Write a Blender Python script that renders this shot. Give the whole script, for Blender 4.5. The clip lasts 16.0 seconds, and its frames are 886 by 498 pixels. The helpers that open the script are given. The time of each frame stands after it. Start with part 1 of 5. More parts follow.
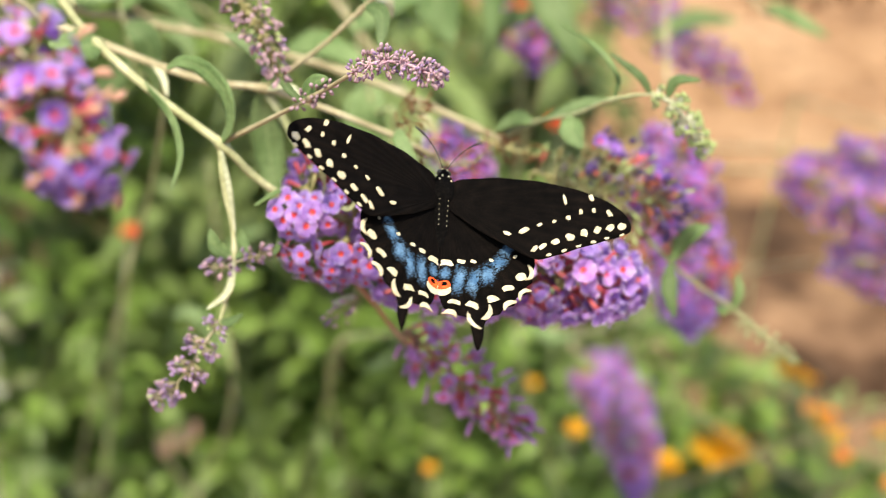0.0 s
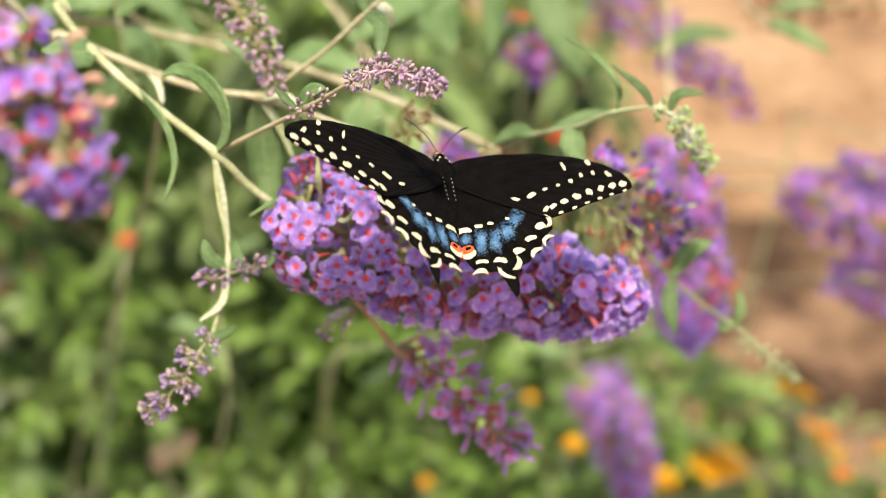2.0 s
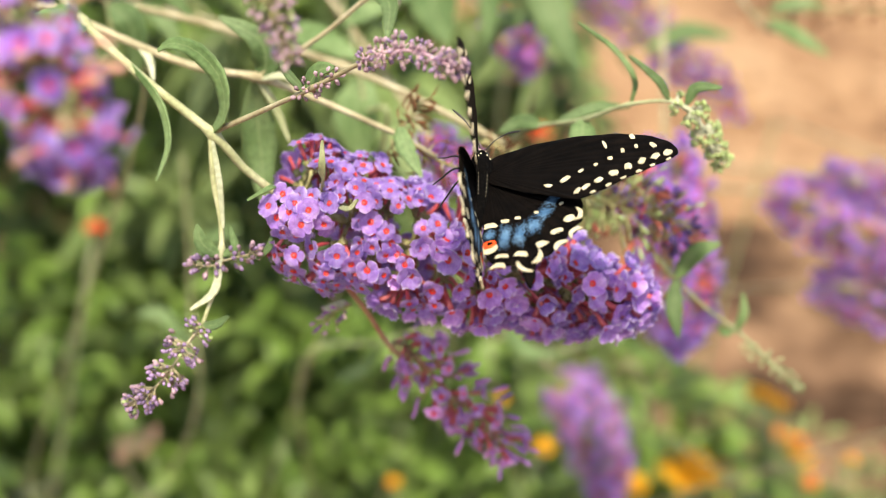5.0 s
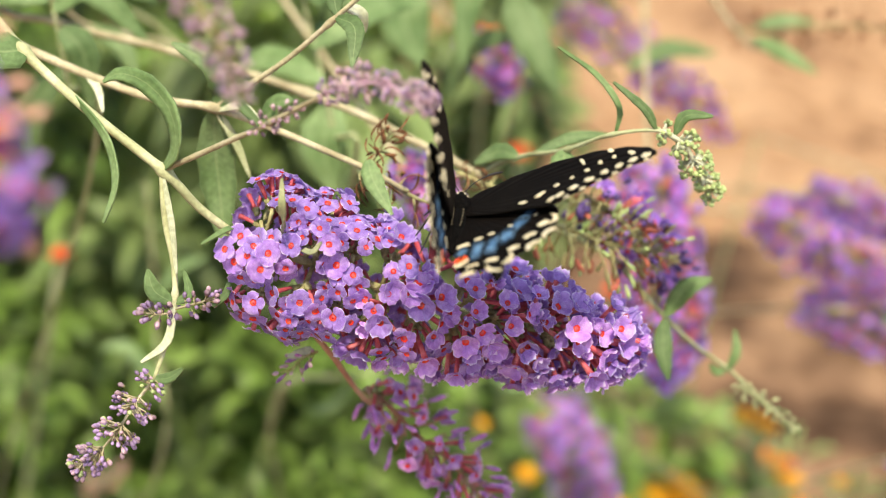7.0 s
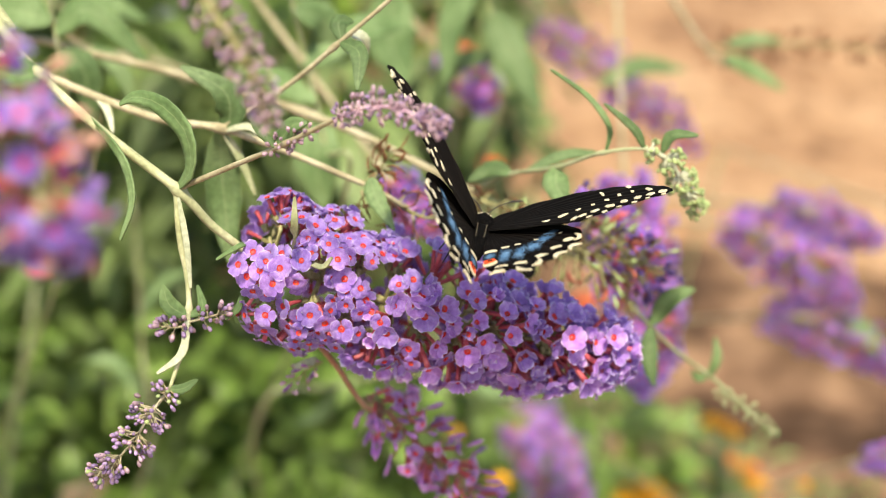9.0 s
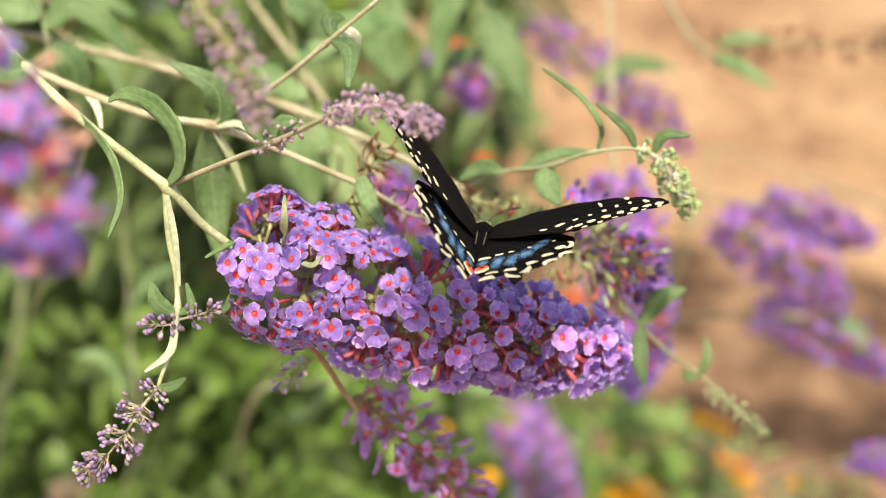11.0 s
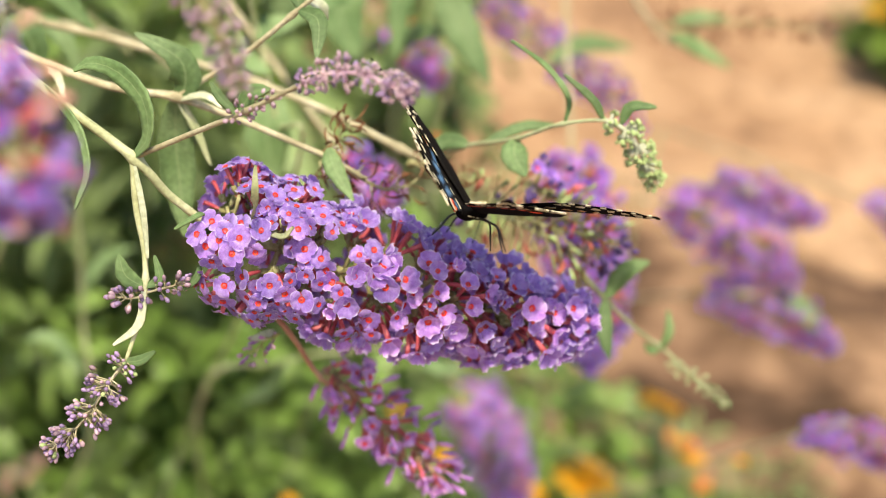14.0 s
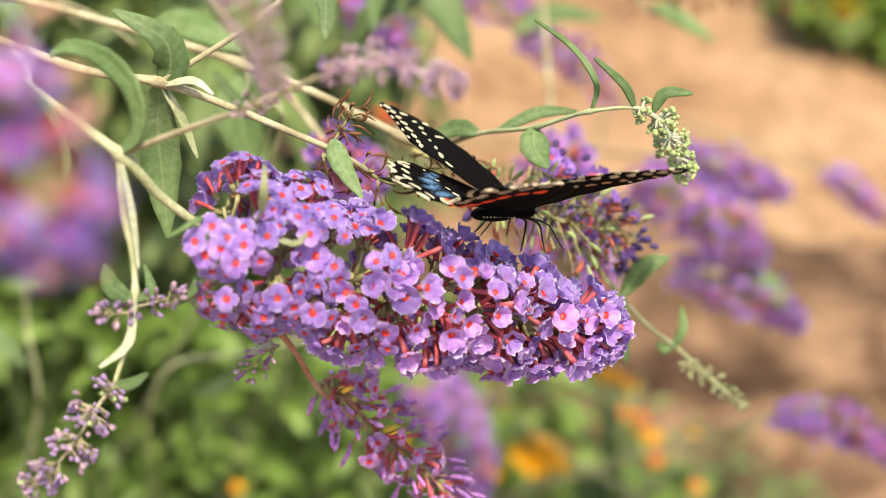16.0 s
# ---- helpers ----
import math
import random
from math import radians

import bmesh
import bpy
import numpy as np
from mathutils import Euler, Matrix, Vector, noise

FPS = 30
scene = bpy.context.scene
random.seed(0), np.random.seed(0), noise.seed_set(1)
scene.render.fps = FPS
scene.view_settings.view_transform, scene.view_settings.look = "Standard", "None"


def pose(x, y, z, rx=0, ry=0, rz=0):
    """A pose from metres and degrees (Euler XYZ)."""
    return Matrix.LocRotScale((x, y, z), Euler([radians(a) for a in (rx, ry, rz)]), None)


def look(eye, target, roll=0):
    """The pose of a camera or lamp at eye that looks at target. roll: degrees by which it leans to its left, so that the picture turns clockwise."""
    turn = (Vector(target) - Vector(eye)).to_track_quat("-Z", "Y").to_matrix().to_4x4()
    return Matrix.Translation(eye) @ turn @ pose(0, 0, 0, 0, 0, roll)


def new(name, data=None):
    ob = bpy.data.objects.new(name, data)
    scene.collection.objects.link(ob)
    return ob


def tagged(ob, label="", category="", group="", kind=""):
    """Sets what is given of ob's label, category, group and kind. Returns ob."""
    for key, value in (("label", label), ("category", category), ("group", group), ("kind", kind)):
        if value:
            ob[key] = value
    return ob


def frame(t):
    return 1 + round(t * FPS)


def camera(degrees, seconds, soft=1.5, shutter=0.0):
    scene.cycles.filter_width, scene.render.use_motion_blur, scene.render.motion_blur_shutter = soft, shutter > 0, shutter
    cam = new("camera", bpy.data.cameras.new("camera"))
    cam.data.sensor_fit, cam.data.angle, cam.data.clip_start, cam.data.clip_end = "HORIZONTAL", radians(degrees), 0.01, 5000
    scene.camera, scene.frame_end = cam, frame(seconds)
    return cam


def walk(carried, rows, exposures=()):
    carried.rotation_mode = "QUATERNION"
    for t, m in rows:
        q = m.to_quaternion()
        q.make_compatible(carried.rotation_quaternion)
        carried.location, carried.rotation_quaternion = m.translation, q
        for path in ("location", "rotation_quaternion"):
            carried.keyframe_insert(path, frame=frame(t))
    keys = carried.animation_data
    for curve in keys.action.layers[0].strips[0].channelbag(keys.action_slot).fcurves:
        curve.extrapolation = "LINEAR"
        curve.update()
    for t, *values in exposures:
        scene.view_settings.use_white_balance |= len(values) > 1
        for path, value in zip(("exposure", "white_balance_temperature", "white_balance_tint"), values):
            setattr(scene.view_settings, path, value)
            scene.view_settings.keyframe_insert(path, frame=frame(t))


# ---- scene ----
cam = camera(38.9, 16.0, soft=0.95, shutter=0.5)
cam.data.dof.use_dof = True
cam.data.dof.focus_distance = 0.356
cam.data.dof.aperture_fstop = 6.0
PATH = [
    (0, (0.032, -0.034, 1.179), (-0.096, 1.709, 0.207), 2.3),
    (0.5, (0.035, -0.032, 1.18), (-0.084, 1.718, 0.218), 2.3),
    (1, (0.033, -0.031, 1.18), (-0.087, 1.721, 0.223), 2.4),
    (1.5, (0.032, -0.03, 1.18), (-0.094, 1.723, 0.225), 2.7),
    (2, (0.032, -0.028, 1.176), (-0.096, 1.725, 0.221), 2.9),
    (2.5, (0.033, -0.024, 1.174), (-0.095, 1.726, 0.214), 3.3),
    (3, (0.033, -0.02, 1.173), (-0.088, 1.729, 0.21), 3.9),
    (3.5, (0.029, -0.018, 1.175), (-0.087, 1.735, 0.22), 4.2),
    (3.7, (0.027, -0.017, 1.172), (-0.085, 1.735, 0.214), 4.3),
    (5.8, (0.014, -0.007, 1.164), (-0.016, 1.761, 0.228), 5.6),
    (6, (0.02, -0.004, 1.164), (-0.007, 1.767, 0.236), 5.4),
    (6.5, (0.02, 0.004, 1.163), (-0.008, 1.779, 0.242), 5.3),
    (7, (0.017, 0.016, 1.159), (-0.015, 1.785, 0.226), 5.5),
    (7.5, (0.012, 0.019, 1.159), (0.006, 1.788, 0.226), 5.8),
    (8, (0.012, 0.021, 1.161), (0.023, 1.788, 0.225), 5.7),
    (8.5, (0.007, 0.008, 1.168), (0.024, 1.784, 0.25), 5.9),
    (9, (0.004, 0.0, 1.167), (0.037, 1.78, 0.255), 6.1),
    (9.5, (0.004, 0.001, 1.169), (0.039, 1.778, 0.253), 6.2),
    (9.7, (0.004, -0.001, 1.168), (0.043, 1.778, 0.254), 6.5),
    (12, (0.002, 0.004, 1.167), (0.074, 1.779, 0.248), 6.5),
    (12.5, (-0.021, 0.004, 1.165), (0.157, 1.78, 0.264), 7.3),
    (13, (-0.036, 0.003, 1.16), (0.18, 1.77, 0.248), 8.2),
    (13.5, (-0.014, -0.001, 1.162), (0.147, 1.773, 0.252), 8.6),
    (14, (-0.004, 0.0, 1.162), (0.139, 1.768, 0.237), 7.8),
    (14.5, (-0.016, 0.014, 1.158), (0.175, 1.776, 0.233), 8.0),
    (15, (-0.021, 0.031, 1.154), (0.205, 1.78, 0.212), 8.6),
    (15.5, (-0.028, 0.034, 1.151), (0.229, 1.775, 0.201), 9.0),
    (16, (-0.031, 0.04, 1.151), (0.249, 1.771, 0.19), 9.5),
]
walk(cam, [(t, look(eye, target, roll)) for t, eye, target, roll in PATH], [(0, 0.97, 7400, 5), (16, 0.97, 7400, 5)])

# ---- light ----
SUN_AIM = Vector((-0.02, -0.43, 1.0)).normalized()
world = bpy.data.worlds.new("sky")
scene.world = world
world.use_nodes = True
wn = world.node_tree
sky = wn.nodes.new("ShaderNodeTexSky")
sky.sky_type = "NISHITA"
sky.sun_disc = False
sky.dust_density = 2.2
sky.ozone_density = 1.0
sky.sun_elevation = math.asin(SUN_AIM.z)
sky.sun_rotation = math.atan2(SUN_AIM.x, SUN_AIM.y)
wn.links.new(sky.outputs[0], wn.nodes["Background"].inputs[0])
wn.nodes["Background"].inputs[1].default_value = 0.15
sun = new("sun", bpy.data.lights.new("sun", "SUN"))
sun.data.energy = 3.35
sun.data.angle = radians(3.0)
sun.data.color = (1.0, 0.93, 0.82)
sun.matrix_world = look(SUN_AIM * 5, (0, 0, 0))


# ---- materials ----
def principled(name, rough=0.6, spec=0.4):
    m = bpy.data.materials.new(name)
    m.use_nodes = True
    nt = m.node_tree
    b = nt.nodes["Principled BSDF"]
    b.inputs["Roughness"].default_value = rough
    b.inputs["Specular IOR Level"].default_value = spec
    return m, nt, b


def noise_tex(nt, scale, detail=4.0, coords="Object"):
    tc = nt.nodes.new("ShaderNodeTexCoord")
    n = nt.nodes.new("ShaderNodeTexNoise")
    n.inputs["Scale"].default_value = scale
    n.inputs["Detail"].default_value = detail
    nt.links.new(tc.outputs[coords], n.inputs["Vector"])
    return n


def ramp(nt, source, stops):
    r = nt.nodes.new("ShaderNodeValToRGB")
    while len(r.color_ramp.elements) < len(stops):
        r.color_ramp.elements.new(0.5)
    for e, (p, c) in zip(r.color_ramp.elements, stops):
        e.position, e.color = p, (*c, 1)
    nt.links.new(source, r.inputs[0])
    return r


def mix(nt, kind, fac, a, b):
    m = nt.nodes.new("ShaderNodeMix")
    m.data_type, m.blend_type = "RGBA", kind
    for sock, v in ((m.inputs[0], fac), (m.inputs[6], a), (m.inputs[7], b)):
        if hasattr(v, "is_linked"):
            nt.links.new(v, sock)
        elif isinstance(v, tuple):
            sock.default_value = (*v, 1)
        else:
            sock.default_value = v
    return m.outputs[2]


def bump(nt, b, source, strength, distance):
    n = nt.nodes.new("ShaderNodeBump")
    n.inputs["Strength"].default_value = strength
    n.inputs["Distance"].default_value = distance
    nt.links.new(source, n.inputs["Height"])
    nt.links.new(n.outputs[0], b.inputs["Normal"])


def thin(nt, b, colour, share):
    """Lets part of the light through a thin sheet."""
    out = nt.nodes["Material Output"]
    tr = nt.nodes.new("ShaderNodeBsdfTranslucent")
    ms = nt.nodes.new("ShaderNodeMixShader")
    ms.inputs[0].default_value = share
    nt.links.new(colour, tr.inputs[0])
    nt.links.new(b.outputs[0], ms.inputs[1])
    nt.links.new(tr.outputs[0], ms.inputs[2])
    nt.links.new(ms.outputs[0], out.inputs[0])


def plant_material(name, dark, mid, light, scale, rough=0.55, spec=0.35, through_share=0.0, spread=0.35, relief=0.3, islands=False, rim=None, vein=None):
    """Two scales of mottling, a shift from piece to piece, and fine relief."""
    m, nt, b = principled(name, rough, spec)
    big = noise_tex(nt, scale)
    fine = noise_tex(nt, scale * 9, 3)
    c = ramp(nt, big.outputs[0], [(0.3, dark), (0.52, mid), (0.72, light)]).outputs[0]
    if islands:
        rnd = nt.nodes.new("ShaderNodeNewGeometry").outputs["Random Per Island"]
    else:
        rnd = nt.nodes.new("ShaderNodeObjectInfo").outputs["Random"]
    tone = ramp(nt, rnd, [(0.0, (1 - spread,) * 3), (0.5, (1.0, 1.0, 1.0)), (1.0, (1 + spread * 0.6,) * 3)])
    c = mix(nt, "MULTIPLY", 1.0, c, tone.outputs[0])
    grain = ramp(nt, fine.outputs[0], [(0.3, (0.78, 0.78, 0.78)), (0.7, (1.12, 1.12, 1.12))])
    c = mix(nt, "MULTIPLY", 1.0, c, grain.outputs[0])
    if rim:
        # whitish petal edges: the sunlit rim highlight is put into the colour
        edge = nt.nodes.new("ShaderNodeAttribute")
        edge.attribute_name = "rim"
        fac = ramp(nt, edge.outputs["Fac"], [(0.74, (0, 0, 0)), (1.0, (0.7, 0.7, 0.7))]).outputs[0]
        c = mix(nt, "MIX", fac, c, rim)
        hue = ramp(nt, rnd, [(0.0, (0.90, 0.97, 1.04)), (0.5, (1.0, 1.0, 1.0)), (1.0, (1.08, 0.98, 0.97))]).outputs[0]
        c = mix(nt, "MULTIPLY", 1.0, c, hue)
        b.inputs["Sheen Weight"].default_value = 0.5
        b.inputs["Sheen Roughness"].default_value = 0.35
    if vein:
        # a pale midrib and edge, and faint side veins
        across = nt.nodes.new("ShaderNodeAttribute")
        across.attribute_name = "across"
        line = ramp(nt, across.outputs["Fac"], [(0.0, (0.30, 0.30, 0.30)), (0.10, (0.0, 0.0, 0.0)), (0.92, (0.0, 0.0, 0.0)), (1.0, (0.18, 0.18, 0.18))]).outputs[0]
        c = mix(nt, "MIX", line, c, vein)
        side = nt.nodes.new("ShaderNodeAttribute")
        side.attribute_name = "side_vein"
        wave = nt.nodes.new("ShaderNodeMath")
        wave.operation = "SINE"
        nt.links.new(side.outputs["Fac"], wave.inputs[0])
        net = ramp(nt, wave.outputs[0], [(0.0, (0.96, 0.96, 0.95)), (0.6, (1.0, 1.0, 1.0)), (1.0, (1.03, 1.03, 1.03))]).outputs[0]
        c = mix(nt, "MULTIPLY", 1.0, c, net)
    nt.links.new(c, b.inputs["Base Color"])
    bump(nt, b, fine.outputs[0], relief, 0.0004)
    if through_share:
        thin(nt, b, c, through_share)
    return m


PETAL = plant_material("petal_lavender", (0.30, 0.16, 0.60), (0.42, 0.245, 0.72), (0.60, 0.43, 0.87), 500, 0.38, 0.5, 0.40, 0.25, 0.6, rim=(0.90, 0.82, 0.97))
PETAL_DEEP = plant_material("petal_violet", (0.18, 0.075, 0.42), (0.29, 0.145, 0.57), (0.44, 0.27, 0.72), 380, 0.55, 0.3, 0.36, 0.4, rim=(0.46, 0.33, 0.72))
PETAL_MAGENTA = plant_material("petal_magenta", (0.38, 0.13, 0.48), (0.54, 0.25, 0.62), (0.72, 0.46, 0.78), 380, 0.5, 0.35, 0.28, 0.35, rim=(0.84, 0.68, 0.92))
THROAT = plant_material("throat_orange", (0.62, 0.025, 0.02), (0.80, 0.05, 0.03), (0.90, 0.14, 0.06), 500, 0.6, 0.2, 0.15, 0.2)
TUBE = plant_material("corolla_tube", (0.44, 0.055, 0.08), (0.60, 0.105, 0.13), (0.76, 0.25, 0.25), 260, 0.5, 0.35, 0.25, 0.35)
TUBE_PURPLE = plant_material("closed_corolla", (0.42, 0.135, 0.42), (0.55, 0.22, 0.54), (0.70, 0.38, 0.68), 300, 0.5, 0.35, 0.2, 0.4)
BUD_MAUVE = plant_material("bud_mauve", (0.32, 0.185, 0.27), (0.46, 0.31, 0.37), (0.59, 0.46, 0.47), 420, 0.6, 0.3, 0.12, 0.45)
BUD_GREEN = plant_material("bud_green", (0.25, 0.34, 0.12), (0.39, 0.48, 0.21), (0.57, 0.63, 0.37), 420, 0.6, 0.3, 0.12, 0.3)
CALYX = plant_material("calyx", (0.22, 0.20, 0.08), (0.32, 0.30, 0.14), (0.43, 0.41, 0.22), 420, 0.7, 0.2, 0.1, 0.4)
DRIED = plant_material("dried_flower", (0.07, 0.03, 0.015), (0.17, 0.075, 0.035), (0.30, 0.17, 0.09), 420, 0.8, 0.15, 0.08, 0.5)
STEM_PALE = plant_material("stem_pale_green", (0.29, 0.30, 0.15), (0.41, 0.42, 0.23), (0.54, 0.53, 0.34), 90, 0.55, 0.35, 0, 0.1)
STEM_TAN = plant_material("stem_tan", (0.24, 0.20, 0.11), (0.37, 0.325, 0.20), (0.51, 0.46, 0.32), 90, 0.65, 0.3, 0, 0.1)
STEM_RED = plant_material("stem_reddish", (0.26, 0.11, 0.07), (0.38, 0.19, 0.13), (0.48, 0.30, 0.19), 120, 0.6, 0.3, 0, 0.1)
STEM_GREY = plant_material("stem_grey_green", (0.26, 0.29, 0.14), (0.36, 0.39, 0.21), (0.47, 0.48, 0.30), 120, 0.6, 0.3, 0, 0.1)
STEM_SHRUB = plant_material("stem_shrub_green", (0.07, 0.10, 0.035), (0.11, 0.15, 0.055), (0.17, 0.21, 0.09), 90, 0.65, 0.3, 0, 0.1)
LEAF = plant_material("leaf_grey_green", (0.085, 0.15, 0.05), (0.14, 0.22, 0.085), (0.21, 0.30, 0.135), 60, 0.62, 0.25, 0.24, 0.25, 0.7, vein=(0.36, 0.44, 0.22))
# near-white leaf colour with the bleaching of direct sun painted in
LEAF_PALE = plant_material("leaf_sun_whitened", (0.42, 0.45, 0.28), (0.56, 0.58, 0.40), (0.68, 0.69, 0.53), 80, 0.65, 0.25, 0.25, 0.15, 0.5, vein=(0.70, 0.71, 0.56))
FOLIAGE = plant_material("shrub_leaves", (0.13, 0.22, 0.044), (0.215, 0.335, 0.072), (0.34, 0.475, 0.145), 14, 0.38, 0.5, 0.48, 0.62, 0.3, True)
FOLIAGE_LIGHT = plant_material("sunny_leaves", (0.12, 0.20, 0.025), (0.19, 0.30, 0.04), (0.29, 0.42, 0.07), 9, 0.45, 0.4, 0.40, 0.4, 0.3, True)
FOLIAGE_GREY = plant_material("bush_leaves", (0.13, 0.20, 0.06), (0.21, 0.29, 0.095), (0.31, 0.40, 0.165), 14, 0.5, 0.4, 0.40, 0.4, 0.3, True)
YELLOW = plant_material("yellow_petal", (0.72, 0.30, 0.01), (0.86, 0.42, 0.015), (0.92, 0.54, 0.04), 60, 0.55, 0.3, 0.2, 0.2, 0.3, True)
ORANGE = plant_material("orange_petal", (0.70, 0.15, 0.02), (0.82, 0.23, 0.03), (0.90, 0.34, 0.06), 60, 0.55, 0.3, 0.2, 0.2, 0.3, True)
RED = plant_material("red_petal", (0.60, 0.05, 0.015), (0.75, 0.09, 0.025), (0.85, 0.18, 0.06), 60, 0.55, 0.3, 0.2, 0.2, 0.3, True)
WHITE = plant_material("pale_bluish_white", (0.55, 0.62, 0.70), (0.66, 0.73, 0.80), (0.76, 0.82, 0.88), 60, 0.55, 0.3, 0.2, 0.2, 0.3, True)


def wing_black():
    m, nt, b = principled("wing_scales_black", 0.8, 0.03)
    n = noise_tex(nt, 220, 5)
    f = noise_tex(nt, 2600, 2)
    c = ramp(nt, n.outputs[0], [(0.3, (0.0016, 0.0014, 0.0014)), (0.7, (0.0045, 0.0036, 0.0033))]).outputs[0]
    g = ramp(nt, f.outputs[0], [(0.4, (0.6, 0.6, 0.6)), (0.7, (1.6, 1.5, 1.4))]).outputs[0]
    # faint vein streaks, with the wing's brown sheen painted in as paler bands
    fold = nt.nodes.new("ShaderNodeAttribute")
    fold.attribute_name = "vein"
    between = ramp(nt, fold.outputs["Fac"], [(0.1, (0.8, 0.8, 0.8)), (0.6, (1.1, 1.05, 1.0)), (1.0, (1.6, 1.4, 1.25))]).outputs[0]
    c = mix(nt, "MULTIPLY", 1.0, c, between)
    nt.links.new(mix(nt, "MULTIPLY", 1.0, c, g), b.inputs["Base Color"])
    bump(nt, b, f.outputs[0], 0.4, 0.0001)
    b.inputs["Sheen Weight"].default_value = 0.012
    b.inputs["Sheen Tint"].default_value = (0.55, 0.42, 0.34, 1)
    return m


def dusted(name, colour, pale, ground):
    """Scales of one colour that thin out to the ground colour towards the rim of a marking."""
    m, nt, b = principled(name, 0.85, 0.05)
    f = noise_tex(nt, 1700, 3)
    rim = nt.nodes.new("ShaderNodeAttribute")
    rim.attribute_name = "rim"
    add = nt.nodes.new("ShaderNodeMath")
    add.operation = "MULTIPLY_ADD"
    nt.links.new(f.outputs[0], add.inputs[0])
    add.inputs[1].default_value = 1.4
    nt.links.new(rim.outputs["Fac"], add.inputs[2])
    half = nt.nodes.new("ShaderNodeMath")
    half.operation = "MULTIPLY"
    half.inputs[1].default_value = 0.5
    nt.links.new(add.outputs[0], half.inputs[0])
    fac = ramp(nt, half.outputs[0], [(0.46, (0, 0, 0)), (0.78, (1, 1, 1))]).outputs[0]
    tint = ramp(nt, noise_tex(nt, 320, 2).outputs[0], [(0.35, colour), (0.65, pale)]).outputs[0]
    nt.links.new(mix(nt, "MIX", fac, tint, ground), b.inputs["Base Color"])
    return m


WING = wing_black()
BLACK_FUR = plant_material("black_fur", (0.002, 0.002, 0.002), (0.004, 0.0035, 0.0035), (0.010, 0.009, 0.008), 900, 0.95, 0.03, 0, 0.1, 0.8)
CREAM = plant_material("cream_scales", (0.46, 0.39, 0.25), (0.56, 0.49, 0.34), (0.64, 0.58, 0.45), 700, 0.7, 0.2, 0.0, 0.1, 0.3)
BLUE = dusted("blue_scales", (0.042, 0.105, 0.205), (0.098, 0.19, 0.315), (0.0045, 0.004, 0.004))
SCARLET = plant_material("scarlet_scales", (0.70, 0.05, 0.015), (0.85, 0.09, 0.02), (0.92, 0.20, 0.04), 700, 0.7, 0.2, 0.0, 0.1, 0.3)
APRICOT = plant_material("pale_orange_scales", (0.50, 0.26, 0.10), (0.60, 0.36, 0.16), (0.68, 0.46, 0.25), 700, 0.7, 0.2, 0.0, 0.1, 0.3)
CHITIN = plant_material("black_chitin", (0.006, 0.005, 0.005), (0.01, 0.009, 0.008), (0.02, 0.016, 0.014), 900, 0.35, 0.5, 0, 0.1, 0.2)


def dirt():
    m, nt, b = principled("bare_earth", 0.9, 0.15)
    patch = noise_tex(nt, 1.6, 6)
    clod = noise_tex(nt, 16, 8)
    grit = noise_tex(nt, 140, 4)
    c = ramp(nt, patch.outputs[0], [(0.30, (0.21, 0.115, 0.064)), (0.48, (0.335, 0.197, 0.109)), (0.66, (0.425, 0.275, 0.166))]).outputs[0]
    k = ramp(nt, clod.outputs[0], [(0.34, (0.50, 0.44, 0.40)), (0.52, (1.0, 1.0, 1.0)), (0.75, (1.12, 1.1, 1.06))]).outputs[0]
    g = ramp(nt, grit.outputs[0], [(0.3, (0.75, 0.75, 0.75)), (0.7, (1.15, 1.15, 1.15))]).outputs[0]
    nt.links.new(mix(nt, "MULTIPLY", 1.0, mix(nt, "MULTIPLY", 1.0, c, k), g), b.inputs["Base Color"])
    bump(nt, b, clod.outputs[0], 0.6, 0.03)
    return m


DIRT = dirt()


# darker brown, coarsely mottled colour for the near ground
def brown_ground():
    m, nt, b = principled("ground_dark_brown", 0.95, 0.1)
    patch = noise_tex(nt, 7.0, 5)
    lump = noise_tex(nt, 22, 7)
    c = ramp(nt, patch.outputs[0], [(0.36, (0.055, 0.032, 0.020)), (0.5, (0.125, 0.072, 0.044)), (0.64, (0.26, 0.158, 0.096))]).outputs[0]
    k = ramp(nt, lump.outputs[0], [(0.35, (0.55, 0.5, 0.46)), (0.55, (1.0, 1.0, 1.0)), (0.75, (1.35, 1.3, 1.2))]).outputs[0]
    nt.links.new(mix(nt, "MULTIPLY", 1.0, c, k), b.inputs["Base Color"])
    bump(nt, b, lump.outputs[0], 0.8, 0.02)
    return m


BROWN_GROUND = brown_ground()


# ---- building helpers ----
def mesh_of(name, bm, *mats, smooth=True):
    me = bpy.data.meshes.new(name)
    bm.to_mesh(me)
    bm.free()
    for m in mats:
        me.materials.append(m)
    if smooth:
        me.polygons.foreach_set("use_smooth", [True] * len(me.polygons))
    return me


def thing(name, base, label, category, group="", kind=""):
    ob = new(name)
    ob.empty_display_size = 0.02
    ob.location = base
    return tagged(ob, label, category, group, kind)


def part(name, bm, mats, parent, label=""):
    """Links a bmesh, built in world coordinates, as one mesh under a thing or under a part."""
    mats = mats if isinstance(mats, tuple) else (mats,)
    ob = new(name, bm if isinstance(bm, bpy.types.Mesh) else mesh_of(name, bm, *mats))
    ob.parent = parent
    if parent.parent is None:
        ob.location = -parent.location
    return tagged(ob, label)


